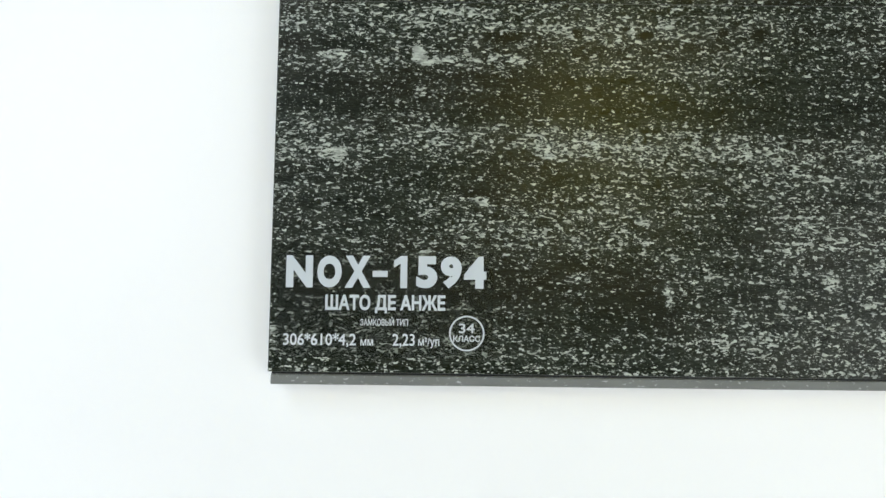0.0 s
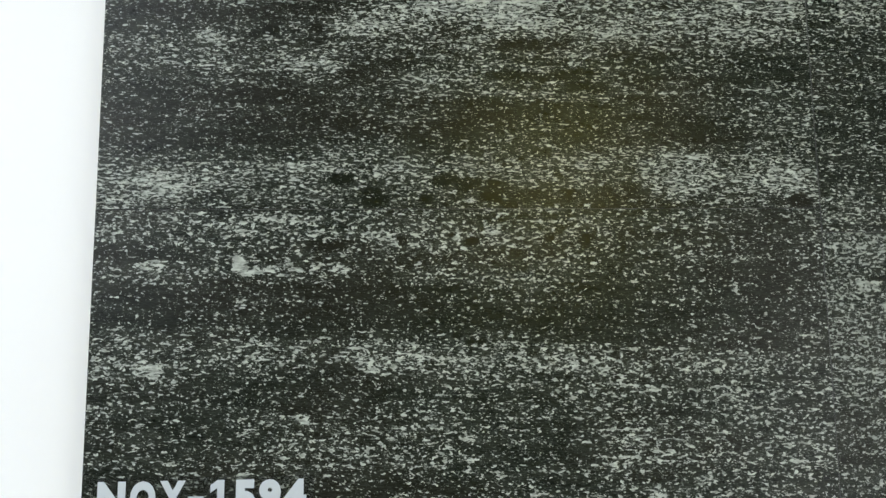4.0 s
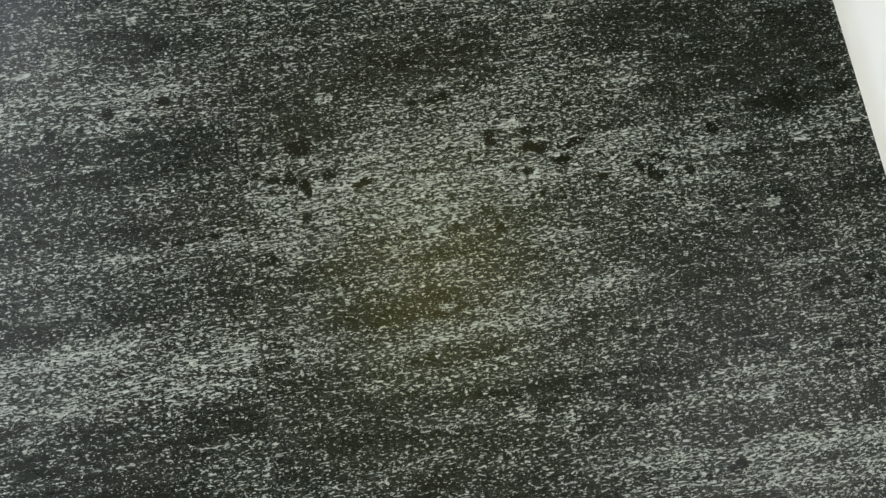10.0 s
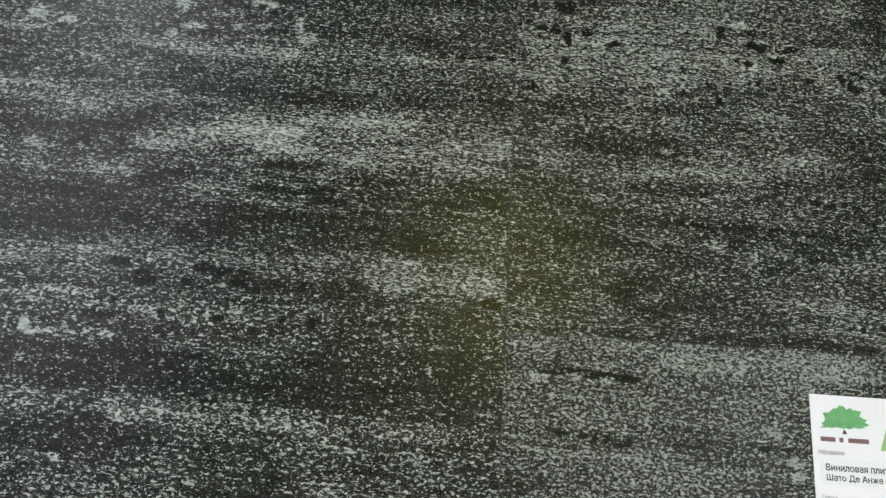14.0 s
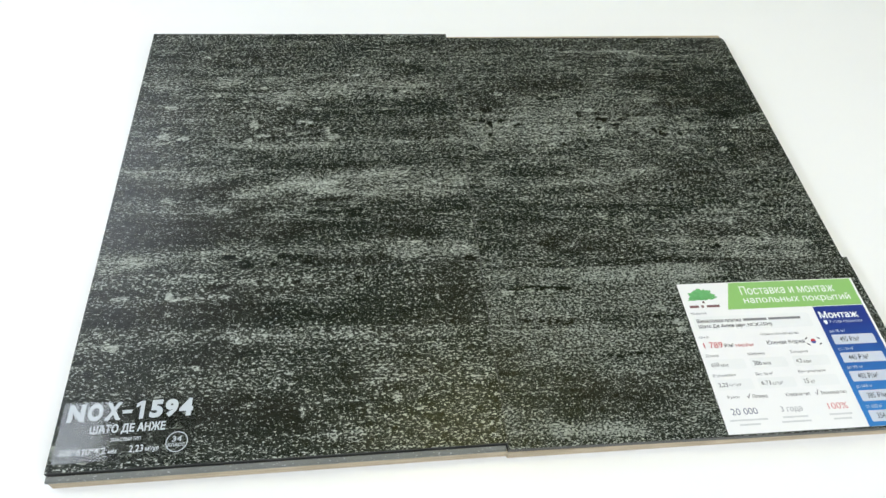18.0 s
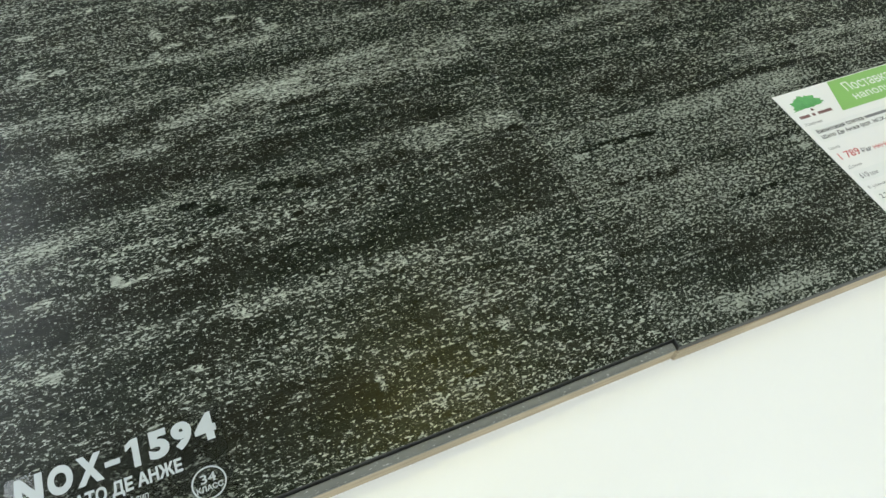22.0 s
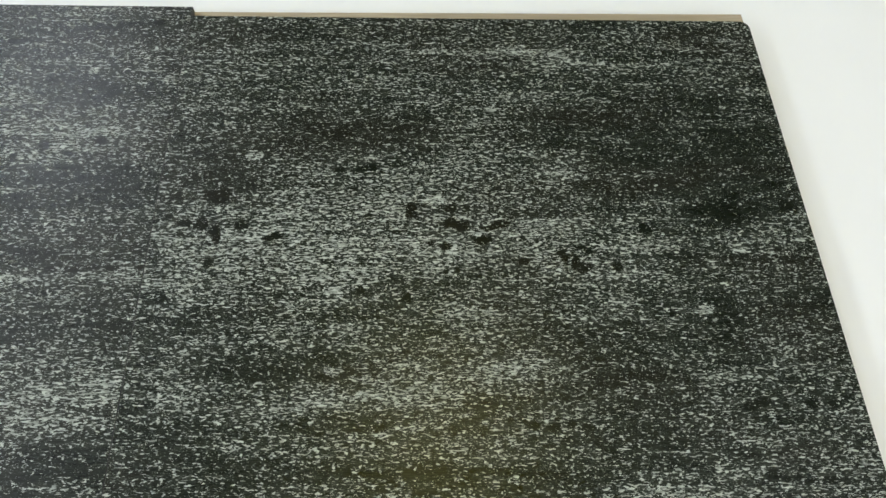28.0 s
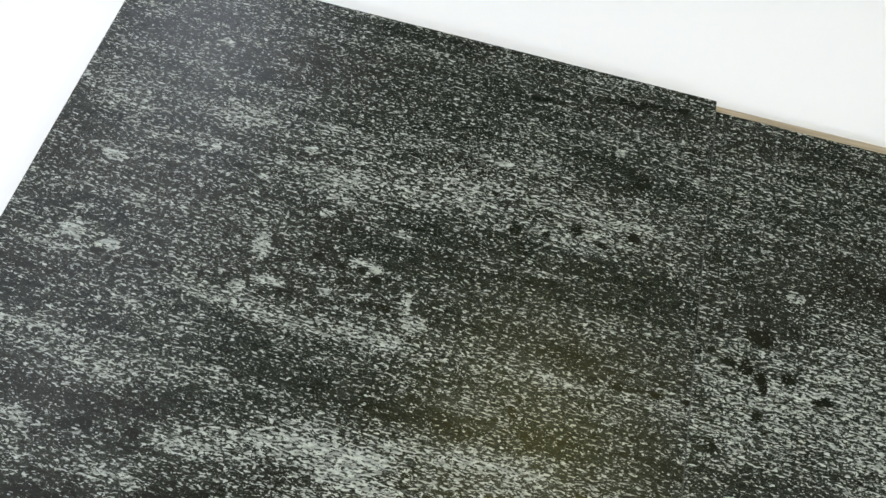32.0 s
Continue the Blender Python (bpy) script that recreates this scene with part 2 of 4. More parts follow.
    bump.inputs["Strength"].default_value, bump.inputs["Distance"].default_value = 0.5, relief_depth
    nt.links.new(relief, bump.inputs["Height"])
    nt.links.new(bump.outputs[0], p.inputs["Normal"])
    return m


def plywood():
    m, nt, p = material("light_plywood")
    pos = node(nt, "ShaderNodeTexCoord").outputs["Object"]
    plies = noise_at(nt, stretched(nt, pos, 6, 6, 900), 1.0, 3)
    grain = noise_at(nt, stretched(nt, pos, 40, 900, 300), 1.0, 4, 0.6)
    v = math_node(nt, "ADD", math_node(nt, "MULTIPLY", plies, 0.5), math_node(nt, "MULTIPLY", grain, 0.5))
    nt.links.new(mixed(nt, step(nt, v, 0.35, 0.65), (0.31, 0.258, 0.172), (0.48, 0.402, 0.278)), p.inputs["Base Color"])
    p.inputs["Roughness"].default_value = 0.7
    return m


def core_grey():
    m, nt, p = material("grey_vinyl_core")
    pos = node(nt, "ShaderNodeTexCoord").outputs["Object"]
    a = noise_at(nt, stretched(nt, pos, 60, 200, 200), 1.0, 3)
    crumbs = noise_at(nt, stretched(nt, pos, 520, 900, 900), 1.0, 2)
    base = mixed(nt, a, (0.13, 0.138, 0.128), (0.20, 0.21, 0.195))
    nt.links.new(mixed(nt, step(nt, crumbs, 0.62, 0.70), base, (0.36, 0.37, 0.36)), p.inputs["Base Color"])
    p.inputs["Specular IOR Level"].default_value = 0.2
    p.inputs["Roughness"].default_value = 0.45
    return m


VINYL = travertine_vinyl(wide=1.15, tall=1.25, fill=0.42)
VINYL_CRUMBLY = travertine_vinyl("dark_crumbly_travertine_vinyl", 0.0024, 0.0016, 1.10, (0.50, 0.54, 0.47), 0.44, 0.84)
VINYL_CLOSE = travertine_vinyl("dark_close_crumbed_travertine_vinyl", 0.0022, 0.0012, 1.5, (0.38, 0.415, 0.362), 0.25, 0.95, 0.30, 0.10, 0.45, 0.00035)
PLY = plywood()
CORE = core_grey()
DARK_EDGE = plain("dark_cut_vinyl_edge", (0.045, 0.047, 0.044), 0.5, 0.6, 60)
GROOVE_SHADE = plain("painted_groove_shade", (0.020, 0.021, 0.020), 0.6, 0.4, 80)
TABLE_WHITE = plain("white_laminate", (0.84, 0.855, 0.84), 0.35, 0.012, 9)
WALL_WHITE = plain("white_wall_paint", (0.72, 0.73, 0.72), 0.8, 0.03, 3, 0.0005)
# unseen ceiling, kept grey so that the vinyl mirrors less of it
CEILING_GREY = plain("darkened_ceiling_grey", (0.32, 0.33, 0.32), 0.9, 0.03, 3)
FLOOR_GREY = plain("grey_floor_covering", (0.22, 0.21, 0.19), 0.5, 0.12, 6)
LETTER_WHITE = plain("white_sticker_ink", (0.48, 0.525, 0.545), 0.35, 0.05, 300)
LETTER_FINE = plain("thin_white_sticker_ink", (0.56, 0.60, 0.62), 0.35, 0.08, 300)
PAPER = plain("glossy_white_paper", (0.80, 0.81, 0.80), 0.3, 0.015, 60)
PAPER_FIELD = plain("off_white_paper_field", (0.765, 0.785, 0.775), 0.3, 0.015, 60)
GREEN = plain("light_green_ink", (0.26, 0.50, 0.15), 0.3, 0.04, 90)
TREE_GREEN = plain("leaf_green_ink", (0.13, 0.39, 0.14), 0.35, 0.3, 330)
BRANCH_GREEN = plain("dark_leaf_green_ink", (0.09, 0.30, 0.10), 0.35, 0.2, 330)
RED = plain("red_ink", (0.55, 0.05, 0.06), 0.35, 0.1, 200)
MAROON = plain("dark_red_ink", (0.10, 0.045, 0.04), 0.35, 0.1, 200)
BLUE = plain("blue_ink", (0.05, 0.10, 0.34), 0.35, 0.1, 200)
GREY_INK = plain("grey_ink", (0.055, 0.058, 0.065), 0.35, 0.1, 200)
PALE_INK = plain("pale_grey_ink", (0.30, 0.31, 0.33), 0.35, 0.1, 200)
BLACK_INK = plain("black_ink", (0.03, 0.03, 0.035), 0.35, 0.1, 200)
NOTE_INK = plain("faint_grey_ink", (0.58, 0.60, 0.60), 0.35, 0.05, 200)
SERIF_INK = plain("faded_maroon_ink", (0.19, 0.10, 0.10), 0.35, 0.1, 200)
MID_INK = plain("mid_grey_ink", (0.20, 0.205, 0.215), 0.35, 0.1, 200)
PINK_INK = plain("pale_red_ink", (0.62, 0.22, 0.22), 0.35, 0.1, 200)
SLATE_INK = plain("slate_blue_ink", (0.11, 0.13, 0.20), 0.35, 0.1, 200)
BOX_INK = plain("pale_blue_ink", (0.55, 0.60, 0.68), 0.3, 0.04, 120)
LIGHT_TEXT = plain("white_print", (0.80, 0.82, 0.80), 0.3, 0.03, 120)


def navy_fade():
    m, nt, p = material("navy_to_blue_ink")
    gen = node(nt, "ShaderNodeTexCoord").outputs["Generated"]
    sep = node(nt, "ShaderNodeSeparateXYZ")
    nt.links.new(gen, sep.inputs[0])
    mott = noise_at(nt, gen, 8, 3)
    y = math_node(nt, "ADD", sep.outputs["Y"], math_node(nt, "MULTIPLY_ADD", mott, 0.06, -0.03))
    nt.links.new(mixed(nt, step(nt, y, 0.1, 0.95), (0.03, 0.19, 0.50), (0.015, 0.035, 0.22)), p.inputs["Base Color"])
    p.inputs["Roughness"].default_value = 0.3
    return m


def clear_film():
    m, nt, p = material("clear_glossy_film")
    out = nt.nodes["Material Output"]
    fres = node(nt, "ShaderNodeFresnel")
    fres.inputs[0].default_value = 1.46
    see, gloss, mix = node(nt, "ShaderNodeBsdfTransparent"), node(nt, "ShaderNodeBsdfGlossy"), node(nt, "ShaderNodeMixShader")
    see.inputs[0].default_value = (0.80, 0.81, 0.80, 1)
    gloss.inputs["Roughness"].default_value = 0.06
    pos = node(nt, "ShaderNodeTexCoord").outputs["Object"]
    bump = node(nt, "ShaderNodeBump")
    bump.inputs["Strength"].default_value, bump.inputs["Distance"].default_value = 0.25, 0.0002
    nt.links.new(noise_at(nt, stretched(nt, pos, 260, 560), 1.0, 2), bump.inputs["Height"])
    nt.links.new(bump.outputs[0], gloss.inputs["Normal"])
    nt.links.new(fres.outputs[0], mix.inputs[0])
    nt.links.new(see.outputs[0], mix.inputs[1])
    nt.links.new(gloss.outputs[0], mix.inputs[2])
    nt.links.new(mix.outputs[0], out.inputs["Surface"])
    nt.nodes.remove(p)
    return m


def lit(name, base, glow, strength):
    m, nt, p = material(name)
    p.inputs["Base Color"].default_value = (*base, 1)
    p.inputs["Emission Color"].default_value = (*glow, 1)
    p.inputs["Emission Strength"].default_value = strength
    return m


NAVY, FILM = navy_fade(), clear_film()
LAMP = lit("lit_panel_diffuser", (0.8, 0.8, 0.8), (1.0, 0.98, 0.94), 0.8)
# glow of the added lamp; its reflection makes the yellowish sheen
SHEEN_LAMP_YELLOW = lit("added_yellow_sheen_glow", (0.7, 0.55, 0.1), (1.0, 0.86, 0.10), 5.6)

# ---- the room, which closes the place round the table ----
RX0, RX1, RY0, RY1, FZ = -3.0, 3.2, -3.2, 3.4, -0.74


def setting(name, ob, label, category):
    return tagged(ob, label, category, kind="structure")


def slab(name, dims, mat, label, category):
    bm = bmesh.new()
    box(bm, *dims)
    return setting(name, part(name, bm, mat), label, category)


slab("floor", (RX0, RY0, FZ - 0.1, RX1, RY1, FZ), FLOOR_GREY, "plain grey floor under the white table", "floor")
slab("ceiling", (RX0, RY0, CEILING_Z, RX1, RY1, CEILING_Z + 0.1), CEILING_GREY, "plain unseen ceiling with light panels, darkened to dim its reflection", "ceiling")
slab("wall_north", (RX0 - 0.1, RY1, FZ, RX1 + 0.1, RY1 + 0.1, CEILING_Z), WALL_WHITE, "plain white painted wall", "wall")
slab("wall_south", (RX0 - 0.1, RY0 - 0.1, FZ, RX1 + 0.1, RY0, CEILING_Z), WALL_WHITE, "plain white painted wall", "wall")
slab("wall_west", (RX0 - 0.1, RY0, FZ, RX0, RY1, CEILING_Z), WALL_WHITE, "plain white painted wall", "wall")
slab("wall_east", (RX1, RY0, FZ, RX1 + 0.1, RY1, CEILING_Z), WALL_WHITE, "plain white painted wall", "wall")

for px, py, share in PANEL_SPOTS:
    panel = tagged(empty("ceiling_light", (px, py, CEILING_Z)), "flat white rectangular ceiling light panel, lit, assumed out of view", "ceiling light", "ceiling lights")
    bm = bmesh.new()
    for x0, y0, x1, y1 in ((-0.31, -0.61, 0.31, -0.59), (-0.31, 0.59, 0.31, 0.61), (-0.31, -0.59, -0.29, 0.59), (0.29, -0.59, 0.31, 0.59)):
        box(bm, x0, y0, -0.014, x1, y1, -0.001)
    part("frame", bm, CEILING_GREY, panel)
    bm = bmesh.new()
    box(bm, -0.29, -0.59, -0.006, 0.29, 0.59, -0.002)
    part("diffuser", bm, LAMP, panel, "glowing white diffuser")
    lamp = bpy.data.lights.new("panel_light", "AREA")
    lamp.shape, lamp.size, lamp.size_y, lamp.energy, lamp.color = "RECTANGLE", 0.56, 1.16, PANEL_WATTS * share, (0.88, 0.97, 1.14) if px < 0 else (0.96, 0.99, 1.04)
    lo = new("panel_light", lamp)
    lo.location, lo.parent = (0, 0, -0.02), panel

# added unseen lamp over the table's far side, for the vinyl's broad yellowish sheen
pendant = tagged(empty("added_sheen_lamp", (0.47, 0.53, CEILING_Z)), "unseen yellow hanging lamp, added to give the vinyl its sheen", "pendant lamp")
bm = bmesh.new()
bmesh.ops.create_cone(bm, cap_ends=True, segments=40, radius1=0.21, radius2=0.17, depth=0.14, matrix=Matrix.Translation((0, 0, -0.37)))
part("shade", bm, SHEEN_LAMP_YELLOW, pendant, "glowing yellow drum, added for the sheen in the vinyl", smooth=False)
bm = bmesh.new()
bmesh.ops.create_cone(bm, cap_ends=True, segments=12, radius1=0.004, radius2=0.004, depth=0.30, matrix=Matrix.Translation((0, 0, -0.15)))
part("cord", bm, WALL_WHITE, pendant)
bm = bmesh.new()
bmesh.ops.create_cone(bm, cap_ends=True, segments=24, radius1=0.05, radius2=0.045, depth=0.03, matrix=Matrix.Translation((0, 0, -0.016)))
part("ceiling_rose", bm, WALL_WHITE, pendant)

# ---- the white table ----
table = tagged(empty("table", (0.3, 0.35, FZ)), "large white laminate table, bare round the board", "table")
tz = -FZ
part("tabletop", bevelled_box(-1.5, -1.1, tz - 0.03, 1.5, 1.1, tz, 0.003), TABLE_WHITE, table, "smooth white laminate top")
for lx in (-1.4, 1.34):
    for ly in (-1.0, 0.94):
        part("leg", bevelled_box(lx, ly, 0.0, lx + 0.06, ly + 0.06, tz - 0.03, 0.003), TABLE_WHITE, table)

# ---- the sample board ----
board = tagged(empty("sample_board", (0, 0, 0)), "flooring sample board of four near-black travertine vinyl tiles on plywood", "sample board")
part("backing_board", prism([(0.0015, -0.0047), (0.2930, -0.0056), (0.2940, -0.0070), (0.6012, -0.0102), (0.6005, 0.4462), (0.0015, 0.4510)], 0.0, BOARD_T), PLY, board, "light plywood backing board with bare edges")


class Print:
    """Where the print is pale (vein) and where it has dark hollows (pit), in metres on the board."""

    def __init__(self, base):
        self.base, self.veins, self.pits = base, [], []

    def vein(self, x0, y0, x1, y1, width, amount):
        self.veins.append((x0, y0, x1, y1, width, amount))
        return self

    def spot(self, x, y, rx, ry, amount=1.0):
        self.pits.append((x, y, rx, ry, amount))
        return self

    def scatter(self, x0, y0, x1, y1, seed, hollows, marks):
        """Small hollows in loose rows, and pale crumbs that lie together."""
        rnd = random.Random(seed)
        while hollows > 0:
            x, y = rnd.uniform(x0, x1), rnd.uniform(y0, y1)
            for _ in range(rnd.randint(2, 6)):
                self.spot(x, y, rnd.uniform(0.0012, 0.0032), rnd.uniform(0.0009, 0.0018), rnd.uniform(0.5, 0.9))
                x, y = x + rnd.uniform(0.004, 0.013), y + rnd.gauss(0, 0.002)
                hollows -= 1
        for _ in range(marks):
            self.spot(rnd.uniform(x0, x1), rnd.uniform(y0, y1), rnd.uniform(0.001, 0.005), rnd.uniform(0.001, 0.003), -rnd.uniform(0.25, 0.5))
        return self

    def at(self, X, Y):
        wob = np.array([noise.fractal(Vector((x * 12, y * 45, 3.3)), 1.0, 2.0, 4) for x, y in zip(X, Y)])
        wob2 = np.array([noise.fractal(Vector((x * 130, y * 190, 7.7)), 1.0, 2.0, 3) for x, y in zip(X, Y)])
        V, P = np.full(X.shape, self.base), np.zeros(X.shape)
        for x0, y0, x1, y1, w, a in self.veins:
            L = max(x1 - x0, 1e-4)
            s = (X - x0) / L
            d = (Y + 0.006 * wob - (y0 + (y1 - y0) * np.clip(s, -0.2, 1.2))) / (0.55 * w)
            ends = np.clip((s + 0.12) / 0.2, 0, 1) * np.clip((1.12 - s) / 0.2, 0, 1)
            V += (1.3 if a > 0 else 1.1) * a * np.exp(-d * d) * ends
        for x, y, rx, ry, a in self.pits:
            r = np.sqrt(((X - x) / rx) ** 2 + ((Y - y) / ry) ** 2) + 0.45 * wob2
            P += a * np.clip((1.25 - r) / 0.5, 0, 1)
        return V, np.minimum(P, 0.85)


def tile(name, corners, face, prints, label, cut=0.0):
    """A vinyl tile over four corners (front left, front right, back right, back left), its face a fine grid that carries the print."""
    n = 400
    a, b, c, d = [np.array(p) for p in corners]
    u, v = np.meshgrid(np.linspace(0, 1, n), np.linspace(0, 1, n))
    u, v = u.ravel()[:, None], v.ravel()[:, None]
    P = (a * (1 - u) + b * u) * (1 - v) + (d * (1 - u) + c * u) * v
    if cut:
        # a worn back right corner
        near = np.clip(1 - np.linalg.norm(P - c, axis=1) / cut, 0, 1)[:, None]
        P = P + near * near * 0.35 * cut * np.array([[-0.7, -0.7]])
    top = np.c_[P, np.full(len(P), TOP)]
    edge = list(range(n)) + list(range(2 * n - 1, n * n, n)) + list(range(n * n - 2, n * (n - 1) - 1, -1)) + list(range(n * (n - 2), 0, -n))
    wear = top[edge] - [0, 0, 0.0004]
    mid = P.mean(axis=0)
    out = np.c_[(P[edge] - mid) / np.linalg.norm(P[edge] - mid, axis=1)[:, None], np.zeros(len(edge))]
    shoulder, foot = wear + out * 0.0003, top[edge] + out * 0.0003 - [0, 0, TILE_T]
    verts = np.vstack([top, shoulder, foot])
    i = np.arange(n * n).reshape(n, n)
    quads = np.stack([i[:-1, :-1], i[:-1, 1:], i[1:, 1:], i[1:, :-1]], -1).reshape(-1, 4).tolist()
    m, k = len(edge), n * n
    faces, sides = quads, []
    for j in range(m):
        h = (j + 1) % m
        sides.append((edge[j], k + j, k + h, edge[h]))
        sides.append((k + j, k + m + j, k + m + h, k + h))
    me = bpy.data.meshes.new(name)
    me.from_pydata(verts.tolist(), [], faces + sides)
    V, H = prints.at(verts[:, 0], verts[:, 1])
    for key, vals in (("vein", V), ("pit", H)):
        at = me.attributes.new(key, "FLOAT", "POINT")
        at.data.foreach_set("value", vals.astype(np.float32))
    me.materials.append(face)
    me.materials.append(DARK_EDGE)
    idx = np.zeros(len(me.polygons), dtype=np.int32)
    idx[len(quads):] = 1
    me.polygons.foreach_set("material_index", idx)
    me.update()
    ob = new(name, me)
    ob.parent = board
    ob["label"] = label
    return ob

LL, UL, UR, LR = Print(0.37), Print(0.37), Print(0.37), Print(0.46)
# pale and dark veins, tile by tile, from the back to the front
UL.vein(0.002, 0.337, 0.161, 0.337, 0.016, -0.03).vein(0.161, 0.337, 0.292, 0.336, 0.021, -0.08).vein(0.003, 0.324, 0.105, 0.324, 0.011, 0.05)
UL.vein(0.110, 0.323, 0.291, 0.324, 0.010, -0.03).vein(0.001, 0.306, 0.106, 0.306, 0.021, -0.03).vein(0.111, 0.306, 0.180, 0.305, 0.021, -0.03)
UL.vein(0.180, 0.305, 0.294, 0.302, 0.021, -0.05).vein(0.001, 0.289, 0.116, 0.290, 0.009, 0.17).vein(0.116, 0.286, 0.175, 0.286, 0.009, 0.19)
UL.vein(0.175, 0.286, 0.295, 0.286, 0.010, 0.14).vein(0.002, 0.277, 0.295, 0.272, 0.013, 0.00).vein(0.003, 0.267, 0.063, 0.268, 0.010, -0.08)
UL.vein(0.063, 0.264, 0.111, 0.263, 0.010, 0.02).vein(0.111, 0.261, 0.182, 0.260, 0.013, -0.12).vein(0.182, 0.261, 0.295, 0.260, 0.010, -0.03)
UL.vein(0.001, 0.256, 0.063, 0.254, 0.012, 0.23).vein(0.064, 0.252, 0.114, 0.256, 0.010, 0.25).vein(0.001, 0.239, 0.064, 0.237, 0.016, -0.19)
UL.vein(0.062, 0.238, 0.111, 0.244, 0.014, -0.17).vein(0.097, 0.232, 0.135, 0.238, 0.012, 0.25).vein(0.133, 0.237, 0.184, 0.243, 0.014, 0.29)
UL.vein(0.157, 0.232, 0.292, 0.232, 0.022, 0.21).vein(0.184, 0.248, 0.294, 0.248, 0.011, 0.12).vein(-0.000, 0.224, 0.072, 0.224, 0.012, 0.03)
UL.vein(0.072, 0.214, 0.098, 0.215, 0.011, 0.21).vein(0.098, 0.210, 0.131, 0.215, 0.010, -0.15).vein(0.128, 0.213, 0.164, 0.215, 0.014, 0.08)
UL.vein(0.164, 0.215, 0.212, 0.215, 0.012, 0.02).vein(0.212, 0.210, 0.294, 0.208, 0.022, -0.07).vein(0.001, 0.211, 0.072, 0.209, 0.012, 0.02)
UL.vein(0.072, 0.201, 0.207, 0.200, 0.011, -0.03).vein(-0.001, 0.197, 0.089, 0.195, 0.008, -0.22).vein(-0.000, 0.186, 0.145, 0.182, 0.016, -0.24)
UL.vein(0.145, 0.190, 0.255, 0.186, 0.018, -0.26).vein(0.230, 0.183, 0.294, 0.181, 0.014, -0.05).vein(-0.001, 0.170, 0.089, 0.168, 0.012, 0.21)
UL.vein(0.089, 0.168, 0.230, 0.166, 0.011, 0.12).vein(0.229, 0.162, 0.293, 0.161, 0.019, 0.21).vein(-0.001, 0.161, 0.035, 0.161, 0.009, 0.25)
UL.vein(0.035, 0.159, 0.159, 0.155, 0.010, -0.05).vein(0.135, 0.158, 0.229, 0.155, 0.011, -0.10).vein(0.022, 0.413, 0.161, 0.431, 0.024, -0.05)
UL.vein(0.161, 0.429, 0.296, 0.432, 0.021, -0.10).vein(0.084, 0.401, 0.224, 0.403, 0.016, -0.08).vein(0.011, 0.375, 0.072, 0.375, 0.018, 0.10)
UL.vein(0.067, 0.372, 0.163, 0.381, 0.015, 0.14).vein(0.163, 0.380, 0.228, 0.381, 0.015, 0.10).vein(0.226, 0.392, 0.292, 0.391, 0.019, -0.10)
UL.vein(0.026, 0.343, 0.134, 0.354, 0.019, 0.07).vein(0.129, 0.352, 0.205, 0.363, 0.017, 0.21).vein(0.207, 0.357, 0.284, 0.369, 0.020, 0.17)
UL.vein(0.040, 0.314, 0.121, 0.330, 0.018, 0.03).vein(0.178, 0.329, 0.288, 0.332, 0.019, -0.05).vein(0.115, 0.317, 0.178, 0.326, 0.013, -0.07)
LL.vein(0.000, 0.147, 0.108, 0.147, 0.010, 0.10).vein(0.035, 0.150, 0.082, 0.148, 0.004, 0.27).vein(0.108, 0.143, 0.225, 0.142, 0.011, 0.10)
LL.vein(0.225, 0.144, 0.287, 0.144, 0.012, 0.02).vein(-0.001, 0.133, 0.042, 0.133, 0.008, -0.26).vein(0.015, 0.127, 0.089, 0.125, 0.007, 0.03)
LL.vein(0.084, 0.132, 0.131, 0.130, 0.010, -0.05).vein(0.126, 0.127, 0.196, 0.125, 0.014, 0.03).vein(0.196, 0.125, 0.285, 0.120, 0.019, -0.14)
LL.vein(-0.000, 0.117, 0.131, 0.116, 0.009, -0.15).vein(0.000, 0.110, 0.038, 0.108, 0.008, -0.27).vein(0.011, 0.104, 0.061, 0.104, 0.006, 0.00)
LL.vein(0.061, 0.107, 0.284, 0.104, 0.014, -0.24).vein(-0.001, 0.093, 0.066, 0.092, 0.009, 0.07).vein(0.066, 0.094, 0.112, 0.093, 0.011, 0.10)
LL.vein(0.107, 0.092, 0.204, 0.091, 0.011, 0.21).vein(0.185, 0.087, 0.246, 0.090, 0.014, 0.10).vein(0.246, 0.094, 0.285, 0.092, 0.012, 0.07)
LL.vein(-0.000, 0.085, 0.066, 0.084, 0.007, 0.03).vein(0.000, 0.075, 0.130, 0.074, 0.011, -0.12).vein(0.130, 0.078, 0.199, 0.077, 0.013, -0.03)
LL.vein(0.199, 0.075, 0.282, 0.078, 0.011, 0.02).vein(-0.001, 0.065, 0.043, 0.066, 0.007, 0.00).vein(-0.000, 0.055, 0.071, 0.053, 0.014, -0.10)
LL.vein(0.071, 0.058, 0.098, 0.059, 0.012, 0.02).vein(0.093, 0.056, 0.152, 0.056, 0.018, 0.12).vein(0.152, 0.057, 0.198, 0.057, 0.016, -0.05)
LL.vein(0.198, 0.057, 0.280, 0.058, 0.021, 0.07).vein(-0.001, 0.037, 0.089, 0.036, 0.020, -0.14).vein(0.089, 0.036, 0.154, 0.033, 0.020, -0.27)
LL.vein(0.154, 0.033, 0.220, 0.035, 0.018, -0.10).vein(0.220, 0.035, 0.279, 0.037, 0.020, -0.02).vein(-0.000, 0.020, 0.089, 0.020, 0.008, -0.05)
LL.vein(0.089, 0.020, 0.165, 0.020, 0.006, -0.24).vein(0.165, 0.015, 0.223, 0.014, 0.007, 0.08).vein(0.223, 0.015, 0.277, 0.017, 0.011, -0.02)
